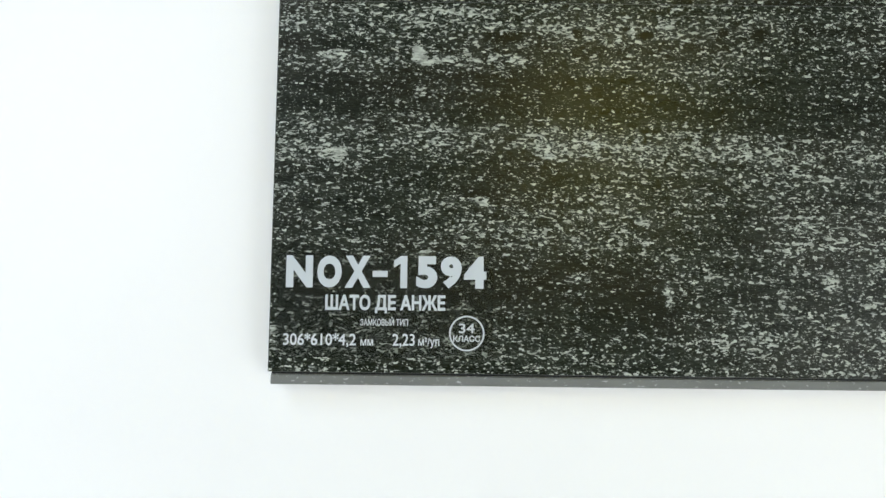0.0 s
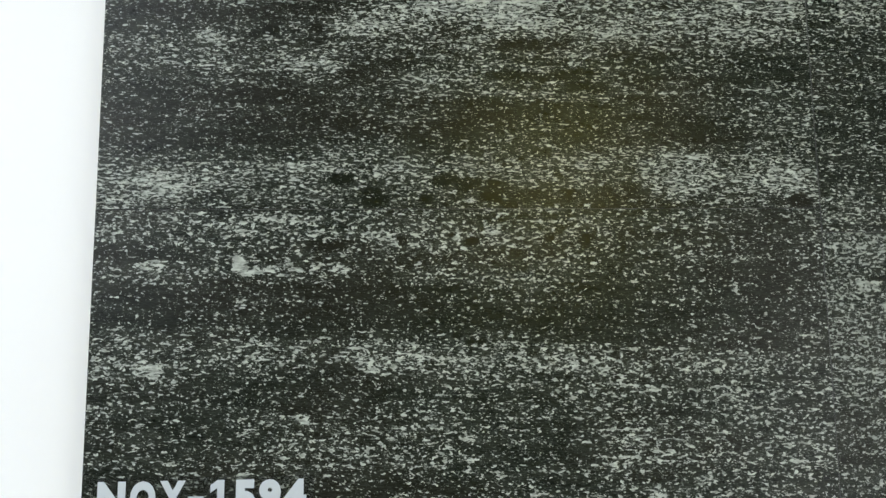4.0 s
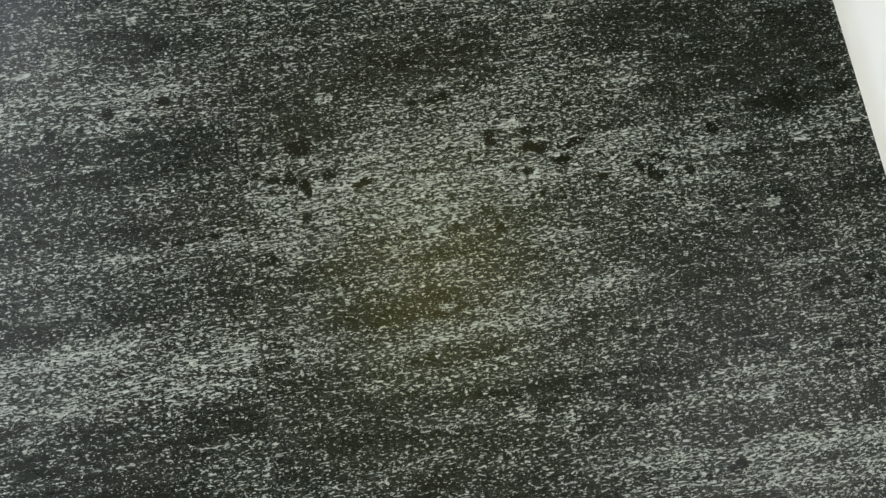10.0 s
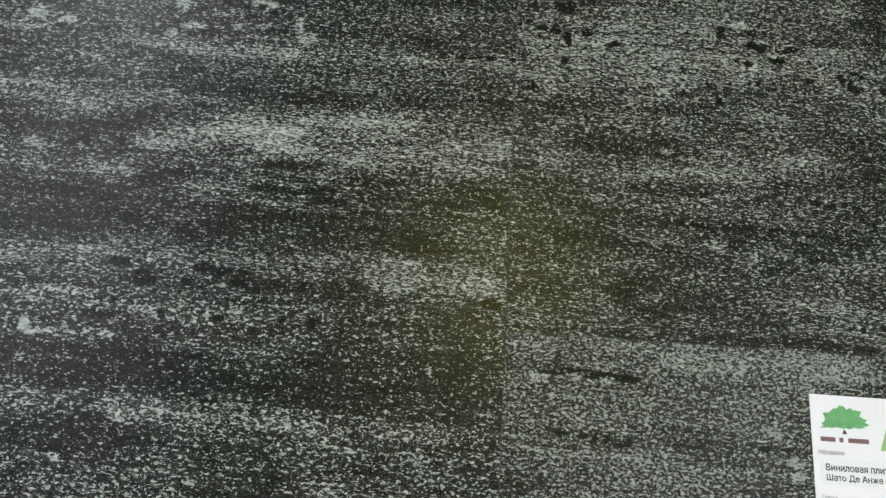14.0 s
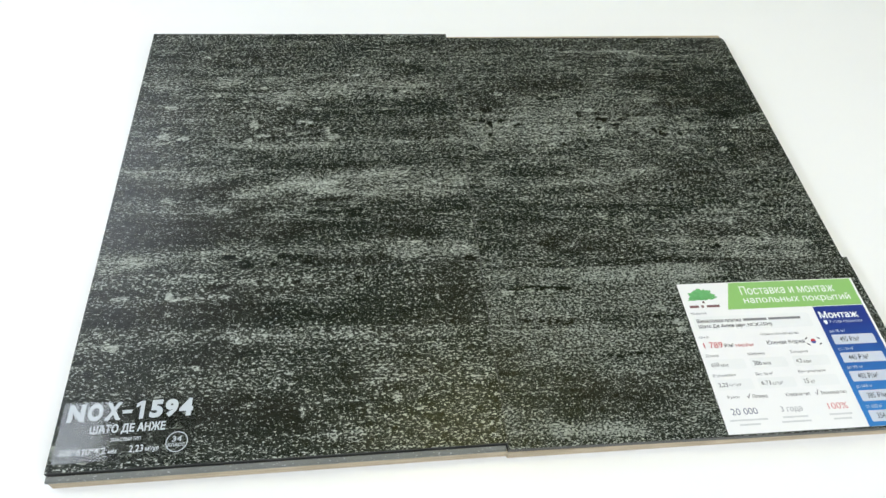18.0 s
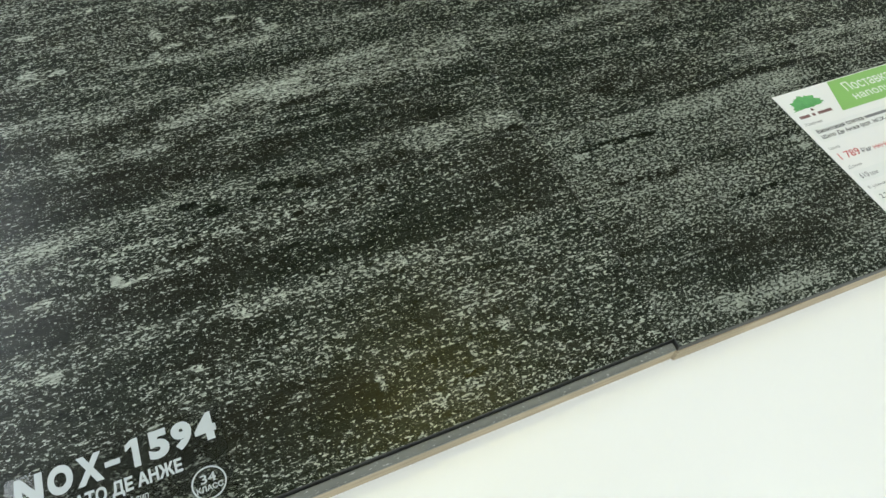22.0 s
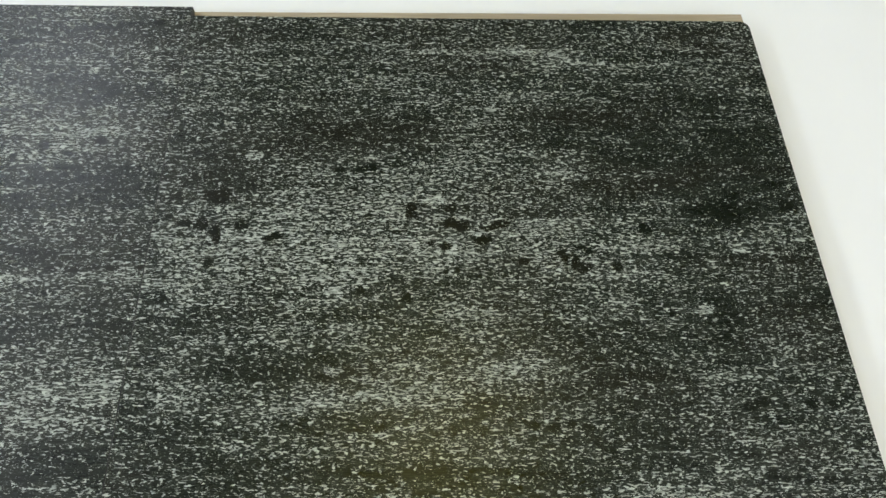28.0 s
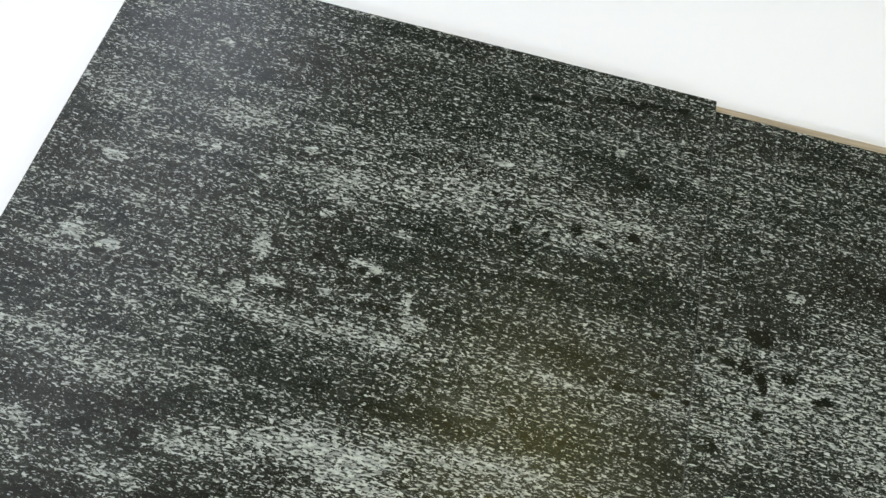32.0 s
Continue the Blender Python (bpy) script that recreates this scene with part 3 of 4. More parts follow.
LL.vein(0.000, 0.009, 0.089, 0.009, 0.010, -0.03).vein(0.089, 0.009, 0.173, 0.007, 0.011, -0.05).vein(0.173, 0.005, 0.276, 0.005, 0.009, 0.02)
UR.vein(0.301, 0.433, 0.590, 0.428, 0.018, -0.08).vein(0.279, 0.413, 0.444, 0.420, 0.016, 0.05).vein(0.444, 0.417, 0.508, 0.416, 0.009, 0.10)
UR.vein(0.502, 0.406, 0.593, 0.408, 0.022, -0.03).vein(0.285, 0.388, 0.487, 0.403, 0.014, -0.03).vein(0.286, 0.371, 0.351, 0.377, 0.014, -0.03)
UR.vein(0.332, 0.360, 0.418, 0.367, 0.019, -0.19).vein(0.416, 0.368, 0.473, 0.377, 0.020, -0.05).vein(0.473, 0.365, 0.597, 0.381, 0.030, -0.17)
UR.vein(0.290, 0.345, 0.334, 0.347, 0.019, -0.14).vein(0.337, 0.335, 0.500, 0.347, 0.021, 0.08).vein(0.296, 0.328, 0.338, 0.331, 0.018, -0.08)
UR.vein(0.497, 0.344, 0.599, 0.355, 0.028, -0.21).vein(0.298, 0.311, 0.422, 0.322, 0.015, 0.19).vein(0.422, 0.321, 0.499, 0.332, 0.015, 0.02)
UR.vein(0.499, 0.322, 0.597, 0.331, 0.017, -0.15).vein(0.299, 0.295, 0.423, 0.305, 0.016, 0.19).vein(0.423, 0.302, 0.526, 0.316, 0.014, 0.19)
UR.vein(0.549, 0.314, 0.598, 0.321, 0.012, -0.19).vein(0.303, 0.280, 0.424, 0.290, 0.013, 0.12).vein(0.424, 0.284, 0.525, 0.295, 0.019, 0.12)
UR.vein(0.523, 0.300, 0.598, 0.308, 0.012, 0.07).vein(0.522, 0.286, 0.598, 0.292, 0.014, -0.08).vein(0.354, 0.267, 0.449, 0.275, 0.010, 0.03)
UR.vein(0.307, 0.263, 0.354, 0.266, 0.010, -0.03).vein(0.308, 0.253, 0.449, 0.267, 0.010, 0.07).vein(0.312, 0.244, 0.385, 0.250, 0.009, -0.14)
UR.vein(0.385, 0.250, 0.544, 0.265, 0.012, 0.00).vein(0.539, 0.267, 0.600, 0.267, 0.020, -0.15).vein(0.312, 0.236, 0.373, 0.241, 0.007, 0.08)
UR.vein(0.374, 0.234, 0.473, 0.242, 0.011, 0.12).vein(0.473, 0.244, 0.519, 0.247, 0.009, -0.10).vein(0.473, 0.236, 0.601, 0.249, 0.012, -0.03)
UR.vein(0.473, 0.229, 0.525, 0.234, 0.004, -0.24).vein(0.356, 0.231, 0.439, 0.234, 0.013, 0.12).vein(0.439, 0.234, 0.600, 0.228, 0.014, 0.03)
UR.vein(0.487, 0.233, 0.530, 0.231, 0.004, -0.21).vein(0.300, 0.242, 0.356, 0.229, 0.016, 0.10).vein(0.319, 0.228, 0.360, 0.223, 0.007, 0.03)
UR.vein(0.353, 0.210, 0.445, 0.201, 0.015, -0.08).vein(0.445, 0.201, 0.517, 0.208, 0.015, -0.08).vein(0.302, 0.215, 0.356, 0.200, 0.015, -0.08)
UR.vein(0.457, 0.183, 0.512, 0.188, 0.011, 0.12).vein(0.512, 0.189, 0.585, 0.183, 0.016, 0.05).vein(0.302, 0.198, 0.400, 0.179, 0.015, -0.08)
UR.vein(0.401, 0.186, 0.456, 0.179, 0.013, -0.02).vein(0.424, 0.167, 0.503, 0.159, 0.010, 0.15).vein(0.504, 0.160, 0.575, 0.153, 0.015, 0.21)
UR.vein(0.299, 0.177, 0.374, 0.154, 0.017, -0.15).vein(0.377, 0.170, 0.425, 0.161, 0.012, -0.10).vein(0.381, 0.153, 0.472, 0.146, 0.007, 0.10)
UR.vein(0.473, 0.149, 0.571, 0.141, 0.008, 0.15).vein(0.390, 0.140, 0.505, 0.140, 0.003, -0.31).vein(0.417, 0.414, 0.469, 0.417, 0.003, 0.25)
UR.vein(0.469, 0.417, 0.506, 0.409, 0.002, 0.25).vein(0.506, 0.409, 0.546, 0.409, 0.004, 0.21).vein(0.546, 0.409, 0.593, 0.408, 0.003, 0.17)
LR.vein(0.296, 0.132, 0.383, 0.132, 0.014, 0.16).vein(0.383, 0.132, 0.483, 0.130, 0.015, 0.22).vein(0.296, 0.116, 0.329, 0.115, 0.007, -0.05)
LR.vein(0.329, 0.112, 0.446, 0.116, 0.011, 0.14).vein(0.295, 0.100, 0.444, 0.101, 0.017, 0.10).vein(0.310, 0.084, 0.411, 0.070, 0.018, 0.12)
LR.vein(0.291, 0.069, 0.338, 0.060, 0.015, -0.05).vein(0.326, 0.064, 0.400, 0.055, 0.015, 0.07).vein(0.292, 0.052, 0.356, 0.044, 0.014, -0.08)
LR.vein(0.342, 0.033, 0.417, 0.024, 0.015, -0.25).vein(0.293, 0.031, 0.345, 0.021, 0.014, -0.20).vein(0.333, 0.015, 0.367, 0.013, 0.010, -0.22)
LR.vein(0.263, 0.019, 0.330, 0.007, 0.012, 0.12).vein(0.329, 0.005, 0.394, -0.003, 0.011, 0.33)
# pits, pale marks and fine dark threads
LL.spot(0.093, 0.136, 0.006, 0.002)
UL.spot(0.115, 0.155, 0.003, 0.0016, 0.7).spot(0.133, 0.155, 0.003, 0.0016, 0.7).spot(0.149, 0.161, 0.004, 0.002, 0.6).spot(0.161, 0.155, 0.003, 0.0016, 0.7).spot(0.192, 0.156, 0.0025, 0.0016, 0.6)
UL.spot(0.2395, 0.3580, 0.0015, 0.0026, 0.6).spot(0.264, 0.360, 0.0018, 0.0014, 0.5).spot(0.287, 0.153, 0.004, 0.0022)
LR.spot(0.330, 0.1222, 0.009, 0.0010, 0.8).spot(0.345, 0.121, 0.008, 0.0009, 0.7)
UL.spot(0.108, 0.315, 0.004, 0.006, -0.46).spot(0.153, 0.317, 0.006, 0.004, -0.42).spot(0.179, 0.297, 0.004, 0.004, -0.46).spot(0.116, 0.300, 0.006, 0.002, -0.55).spot(0.174, 0.304, 0.003, 0.004, -0.46)
UL.spot(0.043, 0.224, 0.007, 0.003, -0.43).spot(0.104, 0.294, 0.003, 0.003, -0.42).spot(0.030, 0.301, 0.005, 0.004, -0.43).spot(0.140, 0.301, 0.003, 0.002, -0.43)
LL.spot(0.058, 0.128, 0.003, 0.0035, -0.48).spot(0.067, 0.127, 0.006, 0.0015, -0.48).spot(0.022, 0.129, 0.006, 0.002, -0.42).spot(0.080, 0.127, 0.003, 0.001, -0.42)
LL.spot(0.158, 0.030, 0.0018, 0.0045, -0.54).spot(0.222, 0.037, 0.003, 0.004, -0.42).spot(0.203, 0.031, 0.002, 0.0035, -0.42).spot(0.239, 0.028, 0.004, 0.002, -0.36)
UR.spot(0.406, 0.194, 0.005, 0.006, -0.30)
UL.scatter(0.01, 0.16, 0.28, 0.44, 11, 26, 22)
LL.scatter(0.01, 0.01, 0.28, 0.145, 12, 10, 22)
UR.scatter(0.31, 0.15, 0.58, 0.43, 13, 30, 16)
LR.scatter(0.31, 0.0, 0.44, 0.13, 14, 12, 16)
UR.spot(0.2964, 0.3158, 0.0023, 0.0017, 0.80).spot(0.3030, 0.3174, 0.0020, 0.0014, 0.70).spot(0.3101, 0.3138, 0.0030, 0.0017, 1.00).spot(0.3184, 0.3139, 0.0022, 0.0028, 1.00).spot(0.3243, 0.3103, 0.0020, 0.0025, 1.00).spot(0.3254, 0.3059, 0.0015, 0.0024, 1.00)
UR.spot(0.3358, 0.3126, 0.0035, 0.0025, 1.00).spot(0.3482, 0.3055, 0.0022, 0.0016, 1.00).spot(0.3525, 0.3067, 0.0022, 0.0014, 1.00).spot(0.3233, 0.2939, 0.0019, 0.0021, 0.80).spot(0.3048, 0.2772, 0.0024, 0.0028, 0.70).spot(0.4135, 0.3190, 0.0022, 0.0036, 0.70)
UR.spot(0.4314, 0.3195, 0.0020, 0.0019, 0.70).spot(0.4310, 0.3116, 0.0025, 0.0024, 1.00).spot(0.4355, 0.3098, 0.0034, 0.0030, 1.00).spot(0.4479, 0.3088, 0.0034, 0.0011, 1.00).spot(0.4532, 0.3109, 0.0037, 0.0016, 1.00).spot(0.4453, 0.3027, 0.0034, 0.0013, 1.00)
UR.spot(0.4284, 0.2998, 0.0019, 0.0016, 1.00).spot(0.4215, 0.3017, 0.0017, 0.0013, 1.00).spot(0.4279, 0.2875, 0.0012, 0.0013, 0.80).spot(0.4329, 0.2880, 0.0012, 0.0015, 0.80).spot(0.4627, 0.2915, 0.0024, 0.0013, 0.80).spot(0.4862, 0.2892, 0.0021, 0.0038, 1.00)
UR.spot(0.4817, 0.2931, 0.0019, 0.0015, 1.00).spot(0.4919, 0.2883, 0.0016, 0.0013, 0.80).spot(0.5204, 0.3074, 0.0027, 0.0029, 0.80).spot(0.5177, 0.3244, 0.0020, 0.0028, 0.60).spot(0.5624, 0.3159, 0.0044, 0.0065, 1.00).spot(0.5556, 0.3162, 0.0027, 0.0027, 1.00)
UR.spot(0.5480, 0.3169, 0.0037, 0.0022, 1.00).spot(0.5415, 0.3175, 0.0029, 0.0014, 0.80).spot(0.5901, 0.3183, 0.0044, 0.0030, 1.00).spot(0.5746, 0.3186, 0.0034, 0.0024, 0.80).spot(0.5647, 0.3243, 0.0034, 0.0025, 0.90).spot(0.5854, 0.3302, 0.0040, 0.0022, 0.70)
UL.vein(0.1719, 0.2206, 0.1927, 0.2224, 0.0030, -0.60)
UL.vein(0.1931, 0.2065, 0.2093, 0.2043, 0.0030, -0.50)
UL.vein(0.1593, 0.2182, 0.2034, 0.2235, 0.0025, -0.50)
UL.vein(0.1605, 0.2085, 0.2048, 0.2093, 0.0025, -0.50)
LL.spot(0.0571, 0.1300, 0.0019, 0.0025, -0.50)
LL.spot(0.0621, 0.1253, 0.0032, 0.0011, -0.50)
LL.spot(0.0770, 0.1290, 0.0024, 0.0017, -0.45)
LL.spot(0.0684, 0.1216, 0.0027, 0.0008, -0.50)
LL.spot(0.0760, 0.1245, 0.0027, 0.0008, -0.45)
LL.spot(0.0889, 0.1286, 0.0024, 0.0011, -0.45)
LL.spot(0.1268, 0.1148, 0.0016, 0.0019, -0.40)
LL.spot(0.0597, 0.1412, 0.0025, 0.0011, -0.40)
UL.spot(0.1516, 0.1544, 0.0028, 0.0012, -0.50)
UL.spot(0.1644, 0.1543, 0.0034, 0.0012, -0.50)
UR.spot(0.355, 0.162, 0.008, 0.004, 0.3)
LR.spot(0.318, 0.1205, 0.007, 0.0012, 0.8).spot(0.356, 0.1195, 0.006, 0.0014, 0.9).spot(0.338, 0.1195, 0.005, 0.0012, 0.8)
UL.spot(0.0990, 0.1640, 0.0040, 0.0020, 0.65).spot(0.1110, 0.1580, 0.0030, 0.0020, 0.65).spot(0.1420, 0.1630, 0.0050, 0.0020, 0.65).spot(0.1520, 0.1620, 0.0040, 0.0020, 0.65).spot(0.1590, 0.1560, 0.0040, 0.0020, 0.65)
UL.spot(0.1670, 0.1530, 0.0030, 0.0020, 0.65).spot(0.1910, 0.1580, 0.0040, 0.0010, 0.65).spot(0.2170, 0.1580, 0.0030, 0.0020, 0.65).spot(0.1010, 0.1630, 0.0030, 0.0020, 0.65).spot(0.1120, 0.1550, 0.0040, 0.0020, 0.65)
UL.spot(0.1400, 0.1620, 0.0040, 0.0020, 0.65).spot(0.1600, 0.1610, 0.0030, 0.0020, 0.65).spot(0.2380, 0.3570, 0.0015, 0.0024, 0.5).spot(0.2260, 0.3520, 0.0015, 0.0013, 0.65).spot(0.2510, 0.3530, 0.0018, 0.0014, 0.5)
UL.spot(0.2650, 0.3600, 0.0030, 0.0020, 0.65).spot(0.2120, 0.3510, 0.0020, 0.0020, 0.65).spot(0.2000, 0.3660, 0.0020, 0.0010, 0.65).spot(0.2660, 0.3890, 0.0040, 0.0020, 0.65)
LL.spot(0.1510, 0.1380, 0.0030, 0.0010, 0.65).spot(0.1830, 0.1390, 0.0020, 0.0020, 0.65).spot(0.1230, 0.1390, 0.0020, 0.0010, 0.65).spot(0.1980, 0.1380, 0.0030, 0.0020, 0.65).spot(0.1230, 0.1380, 0.0020, 0.0020, 0.65)
LL.spot(0.1510, 0.1370, 0.0030, 0.0010, 0.65)
UR.spot(0.3790, 0.3630, 0.0070, 0.0030, 0.45).spot(0.3240, 0.3280, 0.0060, 0.0040, 0.40).spot(0.5610, 0.3130, 0.0070, 0.0040, 0.70).spot(0.4880, 0.2880, 0.0030, 0.0030, 0.65).spot(0.5050, 0.2880, 0.0020, 0.0020, 0.65)
UR.spot(0.4110, 0.2750, 0.0020, 0.0020, 0.65).spot(0.3900, 0.2790, 0.0020, 0.0020, 0.65)


upper_left = tile("vinyl_tile", [(0.0, 0.1520), (0.2947, 0.1500), (0.2971, 0.4481), (-0.0003, 0.4534)], VINYL, UL, "near-black travertine-print vinyl tile with pale streaks")
lower_left = tile("vinyl_tile", [(0.0, 0.0), (0.2932, -0.0014), (0.2947, 0.1497), (0.0, 0.1517)], VINYL_CRUMBLY, LL, "near-black vinyl tile with a bare grey locking tongue")
upper_right = tile("vinyl_tile", [(0.2951, 0.1400), (0.5975, 0.1370), (0.6003, 0.4365), (0.2974, 0.4415)], VINYL, UR, "near-black vinyl tile with dark pitted spots", cut=0.006)
lower_right = tile("vinyl_tile", [(0.2935, -0.0062), (0.6012, -0.0110), (0.6015, 0.1367), (0.2950, 0.1397)], VINYL_CLOSE, LR, "near-black vinyl tile densely flecked with grey")
# locking tongue along the front of the lower left tile: a ledge with a groove behind its lip
bm = prism([(0.0006, -0.0052), (0.2922, -0.0060), (0.2922, -0.0022), (0.0006, -0.0011)], BOARD_T, BOARD_T + 0.0024)
bmesh.ops.bevel(bm, geom=[e for e in bm.edges if e.calc_length() > 0.1], offset=0.0005, segments=2, affect="EDGES")
# near-black strip in the gap: the shade behind the tongue as colour
groove = prism([(0.0006, -0.0030), (0.2933, -0.0040), (0.2933, -0.0015), (0.0006, -0.0004)], BOARD_T, BOARD_T + 0.0007)
part("lock_groove_shade", groove, GROOVE_SHADE, lower_left, "groove behind the tongue, its shade put into the colour")
part("lock_tongue", bm, CORE, lower_left, "grey click-lock tongue with pale specks")


# ---- print and lettering ----
def lettering(name, body, x0, x1, y0, y1, z, mat, parent, label="", bold=0.0):
    """Flat letters that fill the box x0..x1, y0..y1 (in the parent's space)."""
    cu = bpy.data.curves.new(name, "FONT")
    cu.body, cu.resolution_u, cu.fill_mode = body, 4, "NONE"
    tmp = new(name, cu)
    bpy.context.view_layer.update()
    me = bpy.data.meshes.new_from_object(tmp.evaluated_get(bpy.context.evaluated_depsgraph_get()))
    bpy.data.objects.remove(tmp)
    bpy.data.curves.remove(cu)
    co = np.array([v.co[:2] for v in me.vertices])
    follow = collections.defaultdict(list)
    for e in me.edges:
        follow[e.vertices[0]].append(e.vertices[1])
        follow[e.vertices[1]].append(e.vertices[0])
    edges = [tuple(e.vertices) for e in me.edges]
    bpy.data.meshes.remove(me)
    loops, seen = [], set()
    for v in range(len(co)):
        if v in seen or len(follow[v]) != 2:
            continue
        loop, prev, here = [], None, v
        while here not in seen:
            seen.add(here)
            loop.append(here)
            ahead = [w for w in follow[here] if w != prev and w not in seen]
            if not ahead:
                break
            prev, here = here, min(ahead) if prev is None and abs(min(ahead) - v) == 1 else ahead[0]
        loops.append(loop)
    if bold:
        # thicken the strokes: move every outline outwards from the ink
        turns = []
        for loop in loops:
            p = co[loop]
            turns.append(float(np.sum(p[:, 0] * np.roll(p[:, 1], -1) - p[:, 1] * np.roll(p[:, 0], -1))))
        most = turns[int(np.argmax(np.abs(turns)))]
        E0, E1 = co[[e[0] for e in edges]], co[[e[1] for e in edges]]
        own = {v: k for k, loop in enumerate(loops) for v in loop}
        owner = np.array([own.get(e[0], -1) for e in edges])
        grown = co.copy()
        for k, loop in enumerate(loops):
            p = co[loop]
            # an outline inside another one that runs the other way is a hole: its ink lies outside
            cut = ((E0[:, 1] > p[0, 1]) != (E1[:, 1] > p[0, 1])) & (owner != k)
            over = E0[cut, 0] + (p[0, 1] - E0[cut, 1]) / (E1[cut, 1] - E0[cut, 1]) * (E1[cut, 0] - E0[cut, 0])
            side = np.sign(turns[k]) * (-1 if turns[k] * most < 0 and np.sum(over > p[0, 0]) % 2 else 1)
            e1, e2 = p - np.roll(p, 1, 0), np.roll(p, -1, 0) - p
            n1, n2 = [np.c_[e[:, 1], -e[:, 0]] / np.maximum(np.linalg.norm(e, axis=1), 1e-9)[:, None] for e in (e1, e2)]
            m = n1 + n2
            m = m / np.maximum((m * m).sum(1), 0.5)[:, None] * 2
            grown[loop] = p + side * bold * m
        co = grown
    flat_v, _, tris, *_ = geometry.delaunay_2d_cdt([Vector(c) for c in co], edges, [], 0, 1e-6)
    # keep what the outlines run round
    ring = [(loop[i], loop[(i + 1) % len(loop)]) for loop in loops for i in range(len(loop))]
    A, B = co[[e[0] for e in ring]], co[[e[1] for e in ring]]
    co = np.array([tuple(v) for v in flat_v])
    keep = []
    for t in tris:
        cx, cy = co[list(t)].mean(axis=0)
        cross = (A[:, 1] > cy) != (B[:, 1] > cy)
        at_x = A[cross, 0] + (cy - A[cross, 1]) / (B[cross, 1] - A[cross, 1]) * (B[cross, 0] - A[cross, 0])
        if abs(np.sum(np.sign(B[cross, 1] - A[cross, 1])[at_x > cx])) > 0.5:
            keep.append(t)
    tris = keep
    lo, hi = co.min(axis=0), co.max(axis=0)
    span = np.maximum(hi - lo, 1e-6)
    co = np.c_[x0 + (co[:, 0] - lo[0]) / span[0] * (x1 - x0), y0 + (co[:, 1] - lo[1]) / span[1] * (y1 - y0)]
    me = bpy.data.meshes.new(name)
    me.from_pydata([(*c, z) for c in co], [], [list(t) if (co[t[1]] - co[t[0]])[0] * (co[t[2]] - co[t[0]])[1] > (co[t[1]] - co[t[0]])[1] * (co[t[2]] - co[t[0]])[0] else list(t)[::-1] for t in tris])
    me.materials.append(mat)
    me.update()
    ob = new(name, me)
    ob.parent = parent
    if label:
        ob["label"] = label
    return ob


def flat(name, pts, z, mat, parent, label="", t=0.00006):
    return part(name, prism(pts, z - t, z), mat, parent, label)


def rect(x0, y0, x1, y1):
    return [(x0, y0), (x1, y0), (x1, y1), (x0, y1)]


def rounded(x0, y0, x1, y1, r, k=4):
    pts = []
    for cx, cy, a in ((x1 - r, y0 + r, -90), (x1 - r, y1 - r, 0), (x0 + r, y1 - r, 90), (x0 + r, y0 + r, 180)):
        for i in range(k + 1):
            t = radians(a + 90 * i / k)
            pts.append((cx + r * math.cos(t), cy + r * math.sin(t)))
    return pts


def disc(cx, cy, rx, ry, k=20, wave=0.0, seed=0):
    rnd = random.Random(seed)
    ph = [rnd.uniform(0, 6.3) for _ in range(3)]
    pts = []
    for i in range(k):
        t = 2 * math.pi * i / k
        f = 1 + wave * (math.sin(3 * t + ph[0]) + math.sin(5 * t + ph[1]) * 0.7 + math.sin(8 * t + ph[2]) * 0.5)
        pts.append((cx + rx * f * math.cos(t), cy + ry * f * math.sin(t)))
    return pts


# the clear sticker on the front left corner
sticker = flat("sticker", rounded(0.0025, 0.0055, 0.0885, 0.0470, 0.001), TOP + 0.00016, FILM, board, "clear glossy sticker with white lettering")
sticker.visible_shadow = False
SZ = TOP + 0.00022
for glyph, x0, x1 in (("N", 0.0060, 0.0167), ("O", 0.0184, 0.0282), ("X", 0.0295, 0.0398), ("-", 0.0405, 0.0465), ("5", 0.0579, 0.0663), ("9", 0.0676, 0.0760), ("4", 0.0769, 0.0858)):
    y0, y1 = (0.0374, 0.0398) if glyph == "-" else (0.0330, 0.0458)
    lettering("letter", glyph, x0, x1, y0, y1, SZ, LETTER_WHITE, sticker, bold=0.058)
flat("letter", [(0.0516, 0.0330), (0.0543, 0.0330), (0.0543, 0.0458), (0.0517, 0.0458), (0.0490, 0.0439), (0.0490, 0.0411), (0.0516, 0.0428)], SZ, LETTER_WHITE, sticker)
lettering("design_name", "ШАТО ДЕ АНЖЕ", 0.0219, 0.0696, 0.0230, 0.0303, SZ, LETTER_WHITE, sticker, "bold white capital letters", bold=0.035)
lettering("lock_type", "ЗАМКОВЫЙ ТИП", 0.0360, 0.0548, 0.0181, 0.0215, SZ, LETTER_FINE, sticker, bold=0.012)
lettering("tile_size", "306*610*4,2", 0.0056, 0.0344, 0.0095, 0.0151, SZ, LETTER_FINE, sticker, bold=0.012)
lettering("size_unit", "мм", 0.0362, 0.0412, 0.0102, 0.0127, SZ, LETTER_FINE, sticker, bold=0.012)
lettering("pack_area", "2,23", 0.0488, 0.0576, 0.0095, 0.0150, SZ, LETTER_FINE, sticker, bold=0.012)
lettering("area_unit", "м²/уп", 0.0590, 0.0673, 0.0094, 0.0136, SZ, LETTER_FINE, sticker, bold=0.012)
lettering("class_number", "34", 0.0750, 0.0812, 0.0154, 0.0192, SZ, LETTER_WHITE, sticker, bold=0.015)
lettering("class_word", "КЛАСС", 0.0727, 0.0834, 0.0120, 0.0145, SZ, LETTER_WHITE, sticker, bold=0.03)
bm = bmesh.new()
N = 40
